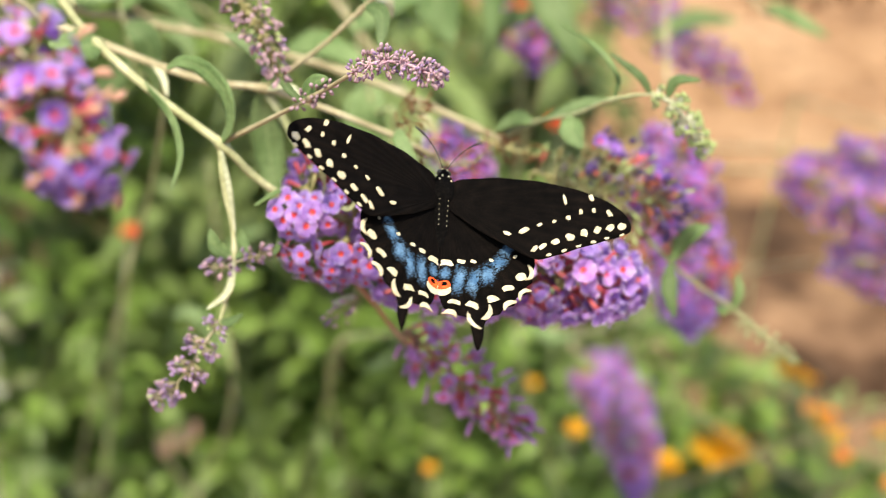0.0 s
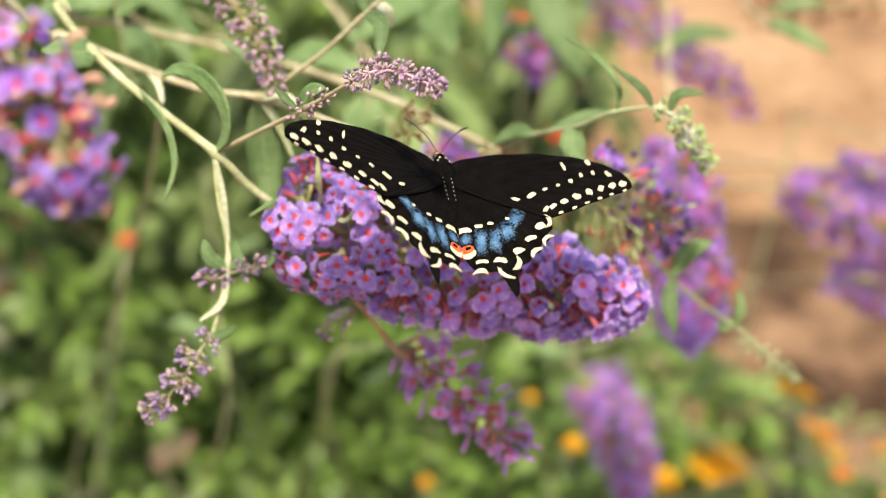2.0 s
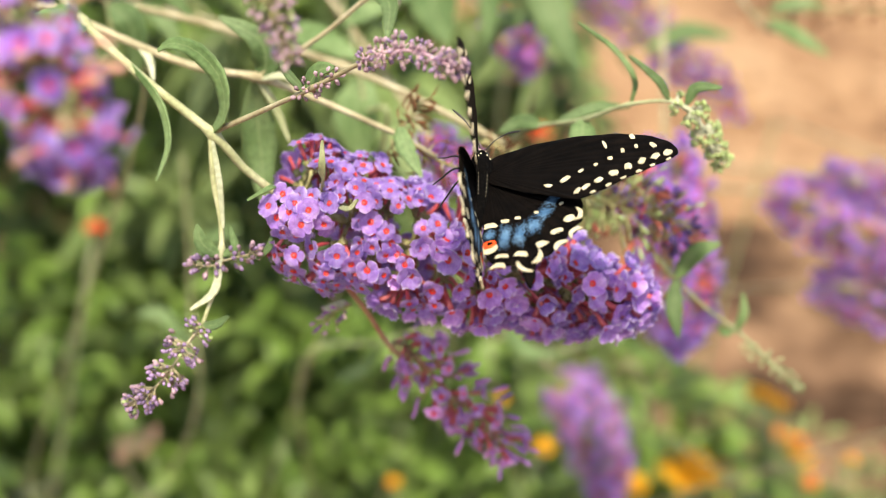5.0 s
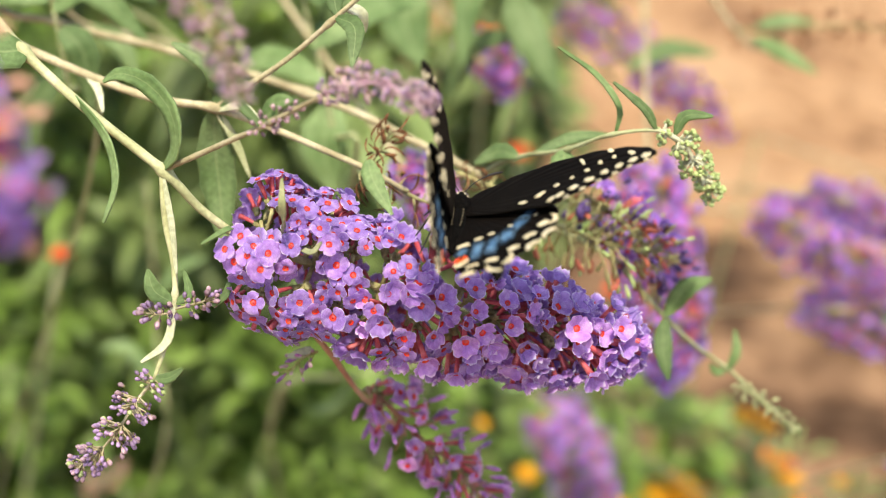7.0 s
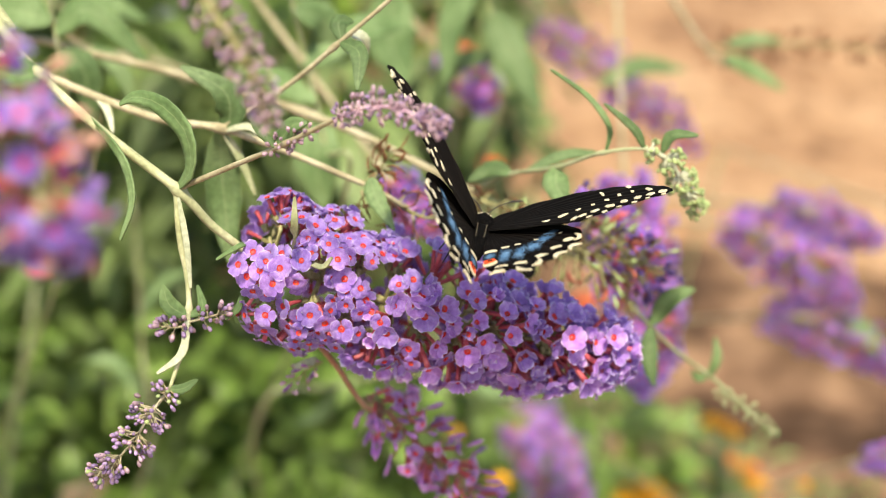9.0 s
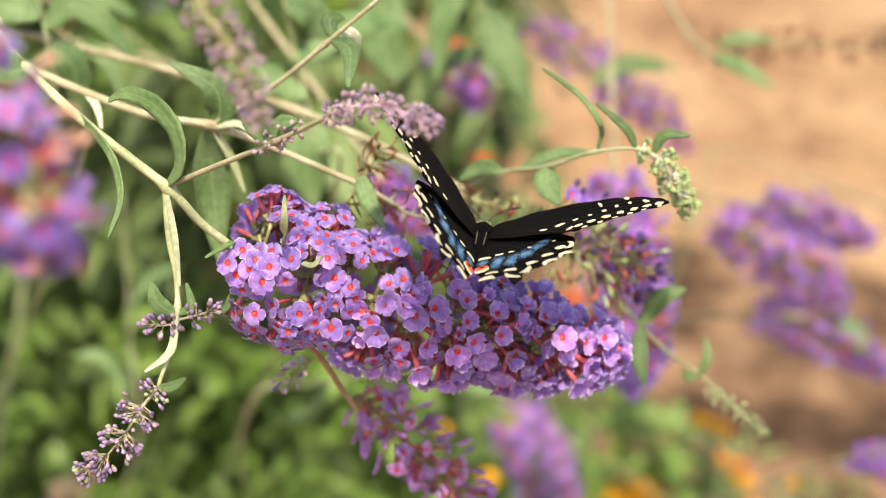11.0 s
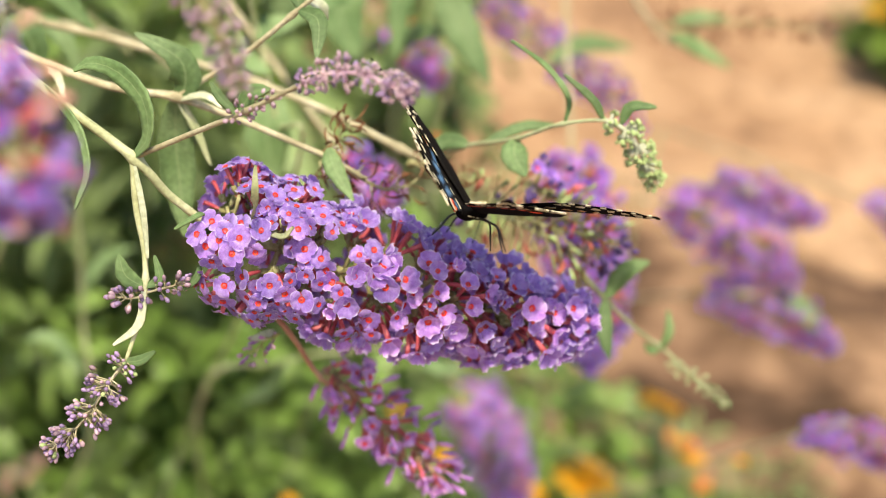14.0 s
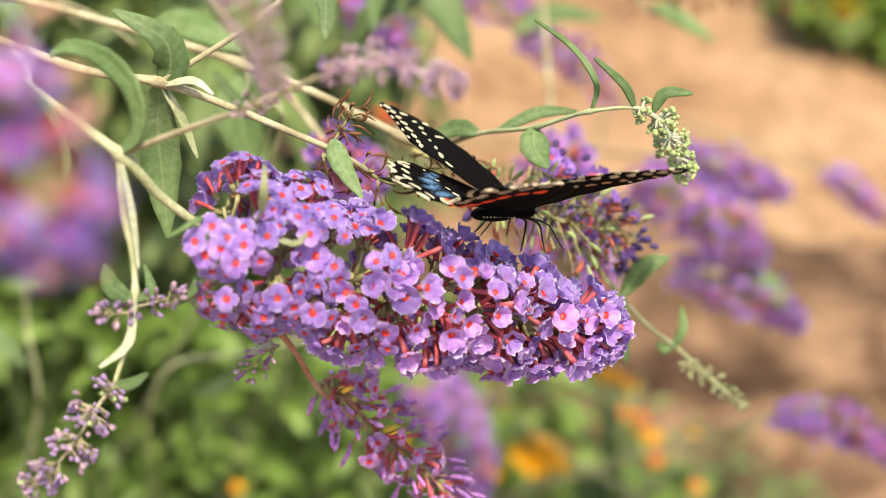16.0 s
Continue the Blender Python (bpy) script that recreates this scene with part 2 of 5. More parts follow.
def spline(points, n):
    """n + 1 points along a smooth curve through the given ones."""
    p = [Vector(q) for q in points]
    p = [p[0] * 2 - p[1], *p, p[-1] * 2 - p[-2]]
    out = []
    for i in range(n + 1):
        u = i / n * (len(p) - 3)
        k = min(int(u), len(p) - 4)
        t = u - k
        a, b, c, d = p[k:k + 4]
        out.append(0.5 * (2 * b + (c - a) * t + (2 * a - 5 * b + 4 * c - d) * t * t + (3 * b - a - 3 * c + d) * t ** 3))
    return out


def at(values, u):
    """A profile given at even steps, read at u from 0 to 1."""
    x = max(0.0, min(1.0, u)) * (len(values) - 1)
    k = min(int(x), len(values) - 2)
    return values[k] + (values[k + 1] - values[k]) * (x - k)


def frame_of(d):
    d = d.normalized()
    side = d.cross(Vector((0, 0, 1)))
    if side.length < 0.05:
        side = d.cross(Vector((1, 0, 0)))
    side.normalize()
    return side, side.cross(d), d


def tube(bm, points, radii, sides=8, rough=0.0, slot=0):
    rings = []
    for i, p in enumerate(points):
        d = points[min(i + 1, len(points) - 1)] - points[max(i - 1, 0)]
        a, b, _ = frame_of(d)
        r = at(radii, i / (len(points) - 1))
        ring = []
        for k in range(sides):
            w = 2 * math.pi * k / sides
            q = r * (1 + rough * noise.noise(p * 300 + Vector((k, 0, 0))))
            ring.append(bm.verts.new(p + a * q * math.cos(w) + b * q * math.sin(w)))
        rings.append(ring)
    faces = []
    for s, t in zip(rings, rings[1:]):
        for k in range(sides):
            faces.append(bm.faces.new((s[k], s[(k + 1) % sides], t[(k + 1) % sides], t[k])))
    faces.append(bm.faces.new(rings[0][::-1]))
    faces.append(bm.faces.new(rings[-1]))
    for f in faces:
        f.material_index = slot


def stem(name, parent, points, radii, mat, nodes=(), label=""):
    """A stem through the points; nodes: places along it (0 to 1) where it swells."""
    n = 12 * (len(points) - 1)
    pts = spline(points, n)
    prof = []
    for i in range(n + 1):
        u = i / n
        swell = sum(0.45 * math.exp(-((u - v) / 0.016) ** 2) for v in nodes)
        prof.append(at(radii, u) * (1 + 1.3 * swell))
    bm = bmesh.new()
    tube(bm, pts, prof, 9, 0.10)
    return part(name, bm, mat, parent, label)


def leaf_into(bm, points, width, up, fold=0.25, n=12, wave=0.06, thick=0.0003):
    """A lance-shaped leaf along a curve, folded along its midrib, with a slightly wavy edge and a real thickness."""
    pts = spline(points, n)
    up = Vector(up)
    across = bm.verts.layers.float.get("across") or bm.verts.layers.float.new("across")
    side_vein = bm.verts.layers.float.get("side_vein") or bm.verts.layers.float.new("side_vein")
    long = sum((b - a).length for a, b in zip(pts, pts[1:]))
    rows = []
    for i, p in enumerate(pts):
        u = i / n
        d = (pts[min(i + 1, n)] - pts[max(i - 1, 0)]).normalized()
        side = d.cross(up)
        side.normalize()
        nor = side.cross(d)
        w = 0.5 * width * (math.sin(math.pi * min(1, u * 0.96 + 0.03)) ** 0.8) * (1.15 - 0.35 * u) + 0.0003
        w *= 1 + wave * math.sin(i * 2.3 + width * 900)
        row = []
        for s, k in ((-1, 1.0), (-0.5, 0.35), (0, 0.0), (0.5, 0.35), (1, 1.0)):
            row.append(p + side * w * s + nor * (fold * w * k + wave * w * 0.5 * math.sin(i * 1.7 + s * 2)))
        rows.append((row, nor))
    top = [[bm.verts.new(q + nor * thick) for q in row] for row, nor in rows]
    low = [[bm.verts.new(q - nor * thick) for q in row] for row, nor in rows]
    for skin in (top, low):
        for i, row in enumerate(skin):
            for k, v in enumerate(row):
                v[across] = abs(k - 2) / 2
                v[side_vein] = (i / n * long - abs(k - 2) / 2 * width * 0.35) * 2600
    for a, b, c, d in zip(top, top[1:], low, low[1:]):
        for k in range(4):
            bm.faces.new((a[k], a[k + 1], b[k + 1], b[k]))
            bm.faces.new((c[k + 1], c[k], d[k], d[k + 1]))
        bm.faces.new((a[0], b[0], d[0], c[0]))
        bm.faces.new((b[4], a[4], c[4], d[4]))


def leaf(parent, points, width, up, mat=None, fold=0.15, label=""):
    bm = bmesh.new()
    leaf_into(bm, points, width, up, fold)
    return part("leaf", bm, mat or LEAF, parent, label)


# ---- florets and buds, each shape built once ----
def floret_mesh(name, cup, lobe, tube_len, curl, seed, petal, crumple=0.10):
    """A corolla: a tube along z with its mouth at the origin, four rounded, ruffled lobes and a small throat."""
    rnd = random.Random(seed)
    bm = bmesh.new()
    layer = bm.verts.layers.float.new("rim")
    r = 0.00080
    tube(bm, [Vector((0.0002 * math.sin(k), 0, -tube_len + tube_len * k / 3)) for k in range(4)], [0.00045, 0.0006, 0.0007, r * 1.1], 6, 0, 1)
    tube(bm, [Vector((0, 0, -tube_len - 0.0012 + 0.0011 * k)) for k in range(4)], [0.0003, 0.0008, 0.0010, 0.0009], 5, 0, 3)
    for q in range(4):
        w0 = q * math.pi / 2 + rnd.uniform(-0.15, 0.15)
        open_by = cup + rnd.uniform(-0.25, 0.25)
        size = lobe * rnd.uniform(0.86, 1.14)
        bent = rnd.uniform(-0.1, 0.45)
        rows = []
        for i in range(5):
            u = i / 4
            rad = r + size * u * math.cos(open_by - curl * u)
            z = 0.0001 + size * u * math.sin(open_by - curl * u)
            half = (0.50, 0.92, 1.10, 1.02, 0.62)[i] * size * 0.63
            row = []
            for s in (-1, -0.5, 0, 0.5, 1):
                ruffle = crumple * size * u * rnd.uniform(-1, 1)
                t = Vector((rad - 0.16 * size * s * s * (i == 4) + ruffle * 0.4, half * s, z + bent * 0.5 * size * s * s * u + ruffle))
                t.rotate(Euler((0, 0, w0)))
                v = bm.verts.new(t)
                v[layer] = max(u ** 2, abs(s) * (0.4 + 0.6 * u))
                row.append(v)
            rows.append(row)
        for a, b in zip(rows, rows[1:]):
            for k in range(4):
                bm.faces.new((a[k], a[k + 1], b[k + 1], b[k]))
    mid = bm.verts.new((0, 0, -0.0005))
    ring = [bm.verts.new((1.22 * r * math.cos(k * math.pi / 4), 1.22 * r * math.sin(k * math.pi / 4), 0.00035)) for k in range(8)]
    for k in range(8):
        f = bm.faces.new((mid, ring[k], ring[(k + 1) % 8]))
        f.material_index = 2
    return mesh_of(name, bm, petal, TUBE, THROAT, CALYX)


def bud_mesh(name, length, width, mat, tip=None, bend=0.0):
    bm = bmesh.new()
    pts = [Vector((bend * length * (k / 5) ** 2, 0, length * k / 5 * (1 - 0.4 * bend * k / 5))) for k in range(6)]
    tube(bm, pts, [width * 0.25, width * 0.32, width * 0.42, width * 0.5, width * 0.42, width * 0.12], 6)
    if tip:
        for f in bm.faces:
            if f.calc_center_median().z > length * 0.2:
                f.material_index = 1
    return mesh_of(name, bm, mat, tip or mat)


def floret_set(petal, tag):
    return [floret_mesh(tag, c, l, t, k, i, petal, 0.11 if i < 4 else 0.22) for i, (c, l, t, k) in enumerate([
        (0.20, 0.0029, 0.009, 0.30), (0.35, 0.0027, 0.010, 0.40), (0.55, 0.0029, 0.009, 0.5), (0.12, 0.0026, 0.009, 0.35),
        (0.6, 0.0031, 0.010, 0.7), (0.95, 0.0030, 0.009, 0.5), (0.75, 0.0032, 0.010, 0.2), (0.5, 0.0030, 0.009, 1.3), (1.15, 0.0029, 0.010, 0.3)])]


OPEN = floret_set(PETAL, "floret")
# lavender petal painted lighter and redder, to offset shade on the spike's right half
PETAL_LIFTED = plant_material("petal_lifted", (0.37, 0.165, 0.62), (0.51, 0.275, 0.76), (0.69, 0.47, 0.90), 500, 0.36, 0.55, 0.40, 0.25, 0.6, rim=(0.93, 0.87, 0.98))
LIFTED = floret_set(PETAL_LIFTED, "floret_lifted")
BELLS = [floret_mesh("bell_floret", c, l, t, k, i, PETAL_LIFTED, 0.16) for i, (c, l, t, k) in enumerate([(1.0, 0.0036, 0.012, 0.35), (0.85, 0.0037, 0.012, 0.3), (1.15, 0.0036, 0.012, 0.1), (1.2, 0.0034, 0.012, 0.6)])]
DEEP = floret_set(PETAL_DEEP, "floret_violet")
MAGENTA = floret_set(PETAL_MAGENTA, "floret_magenta")
CLOSED = [bud_mesh("closed_floret", 0.0075, 0.0019, TUBE_PURPLE, PETAL_MAGENTA), bud_mesh("closed_floret_short", 0.006, 0.0017, TUBE_PURPLE, PETAL_MAGENTA)]
BUD_VIOLET = plant_material("bud_violet", (0.23, 0.14, 0.29), (0.37, 0.25, 0.43), (0.55, 0.43, 0.58), 420, 0.6, 0.3, 0.12, 0.4)
VIOLET_BUDS = [bud_mesh("violet_bud", 0.0026, 0.0017, CALYX, BUD_VIOLET), bud_mesh("violet_bud_small", 0.0021, 0.0015, BUD_VIOLET)]
STRAW = [bud_mesh("empty_calyx", 0.0055, 0.0011, CALYX), bud_mesh("empty_calyx_green", 0.0045, 0.0013, BUD_GREEN)]
BUDS = [bud_mesh("bud", 0.0027, 0.0018, CALYX, BUD_MAUVE), bud_mesh("bud_small", 0.0022, 0.0015, BUD_MAUVE)]
ROUND_BUDS = [bud_mesh("round_bud", 0.0021, 0.0024, BUD_GREEN), bud_mesh("round_bud_small", 0.0017, 0.0019, BUD_GREEN)]
GREEN_BUDS = [bud_mesh("green_bud", 0.0030, 0.0023, BUD_GREEN), bud_mesh("green_bud_small", 0.0023, 0.0018, BUD_GREEN)]
WITHERED = plant_material("withered_corolla", (0.42, 0.20, 0.15), (0.60, 0.34, 0.25), (0.74, 0.50, 0.38), 300, 0.6, 0.3, 0.2, 0.3)
WILTED = [bud_mesh("withered_floret", 0.0055, 0.0019, WITHERED, None, 0.4), bud_mesh("withered_floret_short", 0.0045, 0.0022, WITHERED, None, 0.6)]
GREEN_SMALL = [bud_mesh("leafy_bud", 0.0042, 0.0022, STEM_GREY), bud_mesh("leafy_bud_small", 0.0030, 0.0020, LEAF)]
FADED_VIOLET = plant_material("faded_violet", (0.045, 0.025, 0.10), (0.09, 0.05, 0.18), (0.19, 0.11, 0.32), 300, 0.6, 0.3, 0.1, 0.4)
RUST = plant_material("rusty_corolla", (0.20, 0.045, 0.035), (0.34, 0.09, 0.06), (0.50, 0.20, 0.12), 300, 0.6, 0.3, 0.15, 0.4)
FADED = [bud_mesh("faded_floret", 0.0050, 0.0026, RUST, FADED_VIOLET, 0.4), bud_mesh("faded_floret_dark", 0.0040, 0.0030, FADED_VIOLET, None, 0.3), bud_mesh("faded_floret_rust", 0.0048, 0.0018, RUST, None, 0.5)]
DRY = [bud_mesh("dried_floret", 0.0065, 0.0007, DRIED, None, 0.9), bud_mesh("dried_floret_dark", 0.0042, 0.0012, DRIED, None, 0.5), bud_mesh("dried_floret_curl", 0.0055, 0.0007, DRIED, None, 1.3)]


def turned(place, way, spin, scale=1.0):
    return Matrix.Translation(place) @ way.to_track_quat("Z", "Y").to_matrix().to_4x4() @ Matrix.Rotation(spin, 4, "Z") @ Matrix.Diagonal((scale, scale, scale, 1))


def panicle(parent, axis, radius, count, shapes, seed, lean=(-35, 15, 20, 65), stem_mat=None, name="panicle", piece="floret",
            size=1.0, label="", whorls=0, stalk=0.55, rachis=0.0011, clump=0.62):
    """A flower spike: a rachis with short side stalks, and florets set round it at even turns, their mouths on the profile."""
    rnd = random.Random(seed)
    line = spline(axis, 60)
    bm = bmesh.new()
    tube(bm, line[::3], [rachis, rachis * 0.8, rachis * 0.5], 6, 0.1)
    spots = []
    for i in range(count):
        u = (i + 0.5) / count
        if whorls:
            node = round(u * whorls) / whorls
            u = node + (u - node) * clump
        u = max(0.0, min(1.0, u + rnd.uniform(-0.012, 0.012)))
        k = u * 60
        p = line[int(k)].lerp(line[min(int(k) + 1, 60)], k - int(k))
        d = line[min(int(k) + 2, 60)] - line[max(int(k) - 2, 0)]
        a, b, d = frame_of(d)
        w = i * 2.39996 + rnd.uniform(-0.35, 0.35)
        tilt = radians(at(lean, u) + rnd.uniform(-13, 13))
        way = ((a * math.cos(w) + b * math.sin(w)) * math.cos(tilt) + d * math.sin(tilt)).normalized()
        reach = at(radius, u) * rnd.uniform(0.70, 1.06)
        spots.append((p, p + way * reach, (way + Vector((rnd.uniform(-.27, .27), rnd.uniform(-.27, .27), rnd.uniform(-.27, .27)))).normalized(), u))
        if i % 2 == 0:
            tube(bm, [p, p + way * reach * stalk], [min(0.0005, rachis * 0.6), min(0.00035, rachis * 0.4)], 4)
    ob = part(name, bm, stem_mat or CALYX, parent, label)
    for i, (p, q, way, u) in enumerate(spots):
        f = new(piece, rnd.choice(shapes))
        f.parent = ob
        f.matrix_basis = turned(q, way, rnd.uniform(0, 6.28), size * rnd.uniform(0.86, 1.12))
    return ob


def cyme_panicle(parent, axis, radius, nodes, open_shapes, late_shapes, seed, size=1.0, label=""):
    """A full spike: at each node a ring of small cymes on short stalks, whose florets spread like a fan with their tubes meeting at its foot.
    nodes: (place along the axis, tilt towards the tip in degrees, cymes in the ring, florets in each, spread of the fan in degrees)."""
    rnd = random.Random(seed)
    line = spline(axis, 80)
    bm = bmesh.new()
    tube(bm, line[::3], [0.0014, 0.0011, 0.0006], 7, 0.1)
    spots = []
    for k, (u, tilt, ring, each, spread) in enumerate(nodes):
        j = min(int(u * 80), 79)
        p = line[j].lerp(line[j + 1], u * 80 - j)
        a, b, d = frame_of(line[min(j + 2, 80)] - line[max(j - 2, 0)])
        for c in range(ring):
            w = 2 * math.pi * (c + 0.5 * (k % 2)) / ring + rnd.uniform(-0.22, 0.22)
            t = radians(tilt + rnd.uniform(-9, 9))
            way = ((a * math.cos(w) + b * math.sin(w)) * math.cos(t) + d * math.sin(t)).normalized()
            r = at(radius, u) * rnd.uniform(0.80, 1.10)
            long = (0.0112 + 0.0022 * max(0.0, min(1.0, (u - 0.4) * 4))) * size
            foot = p + way * max(0.0015, r - long)
            tube(bm, [p, p.lerp(foot, 0.6) + d * 0.0004, foot], [0.0008, 0.0006, 0.0007], 5)
            e, f, _ = frame_of(way)
            # each fan has lost florets on one side, the upper ones at the spike's foot on their sunny front
            front = u < 0.1 and way.z > 0.2
            bare = math.atan2(-f.y, -e.y) if front else rnd.uniform(0, 2 * math.pi)
            # on the shoulder towards the path the florets have dropped, which bares the tubes of the fan above
            if u < 0.1 and way.y < -0.3 and 0.42 < way.z < 0.8:
                continue
            # and below the spike's foot only a few are left
            if way.z < (-0.2 if u < 0.12 else -0.7 if u < 0.2 else -2.0):
                continue
            for i in range(each):
                q = math.sqrt((i + 0.4) / each) * radians(spread) * rnd.uniform(0.85, 1.12)
                v = i * 2.39996 + c * 1.7 + rnd.uniform(-0.3, 0.3)
                if math.cos(v - bare) > (0.4 if front else 0.55) and q > radians((0.1 if front else 0.35) * spread):
                    continue
                to = (way * math.cos(q) + (e * math.cos(v) + f * math.sin(v)) * math.sin(q)).normalized()
                to = (to + Vector((0.16, -0.05, -0.20)) * max(0.0, min(1.0, (u - 0.4) * 3))).normalized()
                mouth = foot + to * long * rnd.uniform(0.84, 1.10)
                face = (to + Vector((rnd.uniform(-.18, .18), rnd.uniform(-.18, .18), rnd.uniform(-.18, .18)))).normalized()
                spots.append((mouth, face, u, p))
    ob = part("panicle", bm, CALYX, parent, label)
    back = bmesh.new()
    for mouth, face, u, p in spots:
        late = rnd.random() < (u - 0.30) * 4.0
        shape = rnd.choice(late_shapes if late else open_shapes)
        m = turned(mouth, face, rnd.uniform(0, 6.28), size * (1.04 if late else 1.0) * rnd.uniform(0.80, 1.14))
        if mouth.y > p.y - 0.006:
            # the far side of the spike, joined
            first = len(back.verts)
            back.from_mesh(shape)
            back.verts.ensure_lookup_table()
            for v in back.verts[first:]:
                v.co = m @ v.co
        else:
            f = new("floret", shape)
            f.parent = ob
            f.matrix_basis = m
    joined = new("far_floret", mesh_of("far_floret", back, *open_shapes[0].materials))
    joined.parent = ob
    tagged(joined, kind="stuff")
    return ob


# ---- ground ----
def build_ground():
    bm = bmesh.new()
    steps = [-400, -120, -40, -15, -6, -3] + [-2 + 0.2 * k for k in range(36)] + [6, 8, 12, 20, 45, 130, 400]
    grid = [[bm.verts.new((x, y, 0.03 * noise.noise(Vector((x * 1.3, y * 1.3, 0))) + 0.012 * noise.noise(Vector((x * 5, y * 5, 3))))) for x in steps] for y in steps]
    for a, b in zip(grid, grid[1:]):
        for k in range(len(steps) - 1):
            bm.faces.new((a[k], a[k + 1], b[k + 1], b[k]))
    tagged(new("ground", mesh_of("ground", bm, DIRT)), "sunlit reddish-tan bare earth of a garden path", "ground", kind="structure")


build_ground()


def build_brown_patch():
    """Added patch of darker brown ground, a low mound with a ragged edge along the path."""
    bm = bmesh.new()
    n, m = 120, 40
    rings = []
    for j in range(1, m + 1):
        u = (j / m) ** 0.8
        ring = []
        for i in range(n):
            w = 2 * math.pi * i / n
            r = 1 + 0.13 * noise.noise(Vector((math.cos(w) * 2.2, math.sin(w) * 2.2, 4))) + 0.05 * noise.noise(Vector((math.cos(w) * 9, math.sin(w) * 9, 1)))
            x, y = 0.35 + 2.6 * r * u * math.cos(w), 0.70 + 1.85 * r * u * math.sin(w)
            ring.append(bm.verts.new((x, y, -0.035 + 0.08 * min(1.0, (1 - u) * 9) + 0.02 * noise.noise(Vector((x * 6, y * 6, 1))))))
        rings.append(ring)
    mid = bm.verts.new((0.35, 0.70, 0.045))
    for k in range(n):
        bm.faces.new((mid, rings[0][k], rings[0][(k + 1) % n]))
        for a, b in zip(rings, rings[1:]):
            bm.faces.new((a[k], b[k], b[(k + 1) % n], a[(k + 1) % n]))
    bmesh.ops.recalc_face_normals(bm, faces=bm.faces)
    tagged(new("brown_patch", mesh_of("brown_patch", bm, BROWN_GROUND)), "darker brown patch of ground beside the path", "soil", kind="structure")


build_brown_patch()


# ---- shrubs behind ----
def shrub(name, centre, radii, leaves, length, mat, seed, label, limbs=7, category="shrub", droop=0.3, width=0.3, group=""):
    """Stems from the ground that branch into a loose crown of single leaves with gaps between the sprays."""
    rnd = random.Random(seed)
    c, r = Vector(centre), Vector(radii)
    base = Vector((c.x, c.y, 0.0))
    root = thing(name, base, label, category, group)
    tips = []
    for k in range(limbs):
        for _ in range(40):
            e = Vector((rnd.uniform(-1, 1), rnd.uniform(-1, 1), rnd.uniform(-0.7, 1)))
            if 0.3 < e.length < 1:
                break
        end = c + Vector((e.x * r.x, e.y * r.y, e.z * r.z))
        mid = base.lerp(end, 0.5) + Vector((rnd.uniform(-.05, .05), rnd.uniform(-.05, .05), 0.06))
        pts = [base + Vector((rnd.uniform(-.05, .05), rnd.uniform(-.05, .05), 0)), mid, end]
        bm = bmesh.new()
        tube(bm, spline(pts, 10), [0.005, 0.0035, 0.0015], 6, 0.1)
        part("limb", bm, STEM_SHRUB, root)
        tips.append(spline(pts, 20))
    bm = bmesh.new()
    sprays = []
    for _ in range(max(12, leaves // 9)):
        while True:
            e = Vector((rnd.uniform(-1, 1), rnd.uniform(-1, 1), rnd.uniform(-1, 1)))
            if e.length < 1 and noise.noise(e * 2.2 + Vector((seed, 0, 0))) > -0.18:
                break
        sprays.append(c + Vector((e.x * r.x, e.y * r.y, e.z * r.z)))
    for i in range(leaves):
        s = rnd.choice(sprays)
        way = Vector((rnd.uniform(-1, 1), rnd.uniform(-1, 1), rnd.uniform(-0.6, 0.6))).normalized()
        p = s + way * rnd.uniform(0.0, 0.03)
        if p.z < 0.01:
            continue
        ln = length * rnd.uniform(0.55, 1.2)
        pts = [p, p + way * ln * 0.5, p + way * ln + Vector((0, 0, -droop * ln))]
        up = Vector((rnd.uniform(-.6, .6), rnd.uniform(-.6, .6), 1))
        leaf_into(bm, pts, ln * width * rnd.uniform(0.8, 1.2), up, 0.2, 4, 0.05, 0.0002)
    ob = part("crown", bm, mat, root)
    tagged(ob, kind="stuff")
    return root


shrub("shrub", (-0.58, 1.28, 0.50), (0.52, 0.40, 0.60), 5200, 0.046, FOLIAGE, 11, "dense green garden shrub with small glossy leaves", 12, width=0.4)
shrub("shrub", (-0.05, 1.14, 0.20), (0.42, 0.28, 0.30), 3600, 0.046, FOLIAGE, 12, "low green shrub with glossy leaves beside the earth path", 9, width=0.38)
shrub("butterfly_bush", (-0.27, 1.36, 0.58), (0.32, 0.28, 0.46), 1000, 0.10, FOLIAGE_GREY, 13, "butterfly bush with long narrow grey-green leaves", 10, "shrub", 0.4, 0.22)
# added pale leaves that stand in for sun glints on the shrub's foliage
shrub("shrub", (-0.46, 1.02, 0.46), (0.36, 0.16, 0.38), 190, 0.048, LEAF_PALE, 19, "sparse pale leaves added as highlights over the shrub", 6, "plant", 0.3, 0.36)
shrub("shrub", (-0.220, 0.960, 0.419), (0.26, 0.06, 0.17), 400, 0.036, FOLIAGE, 33, "loose sprays of bright green leaves in front of the shrub", 8, "plant", 0.3, 0.42)
shrub("shrub", (-0.011, 0.920, 0.440), (0.20, 0.05, 0.10), 170, 0.036, FOLIAGE, 34, "loose sunlit green leaves low beside the flowers", 6, "plant", 0.3, 0.40)
shrub("butterfly_bush", (-0.154, 1.050, 0.689), (0.17, 0.08, 0.16), 170, 0.085, FOLIAGE_GREY, 35, "soft grey-green leaf sprays of a butterfly bush behind the branches", 6, "shrub", 0.4, 0.24)
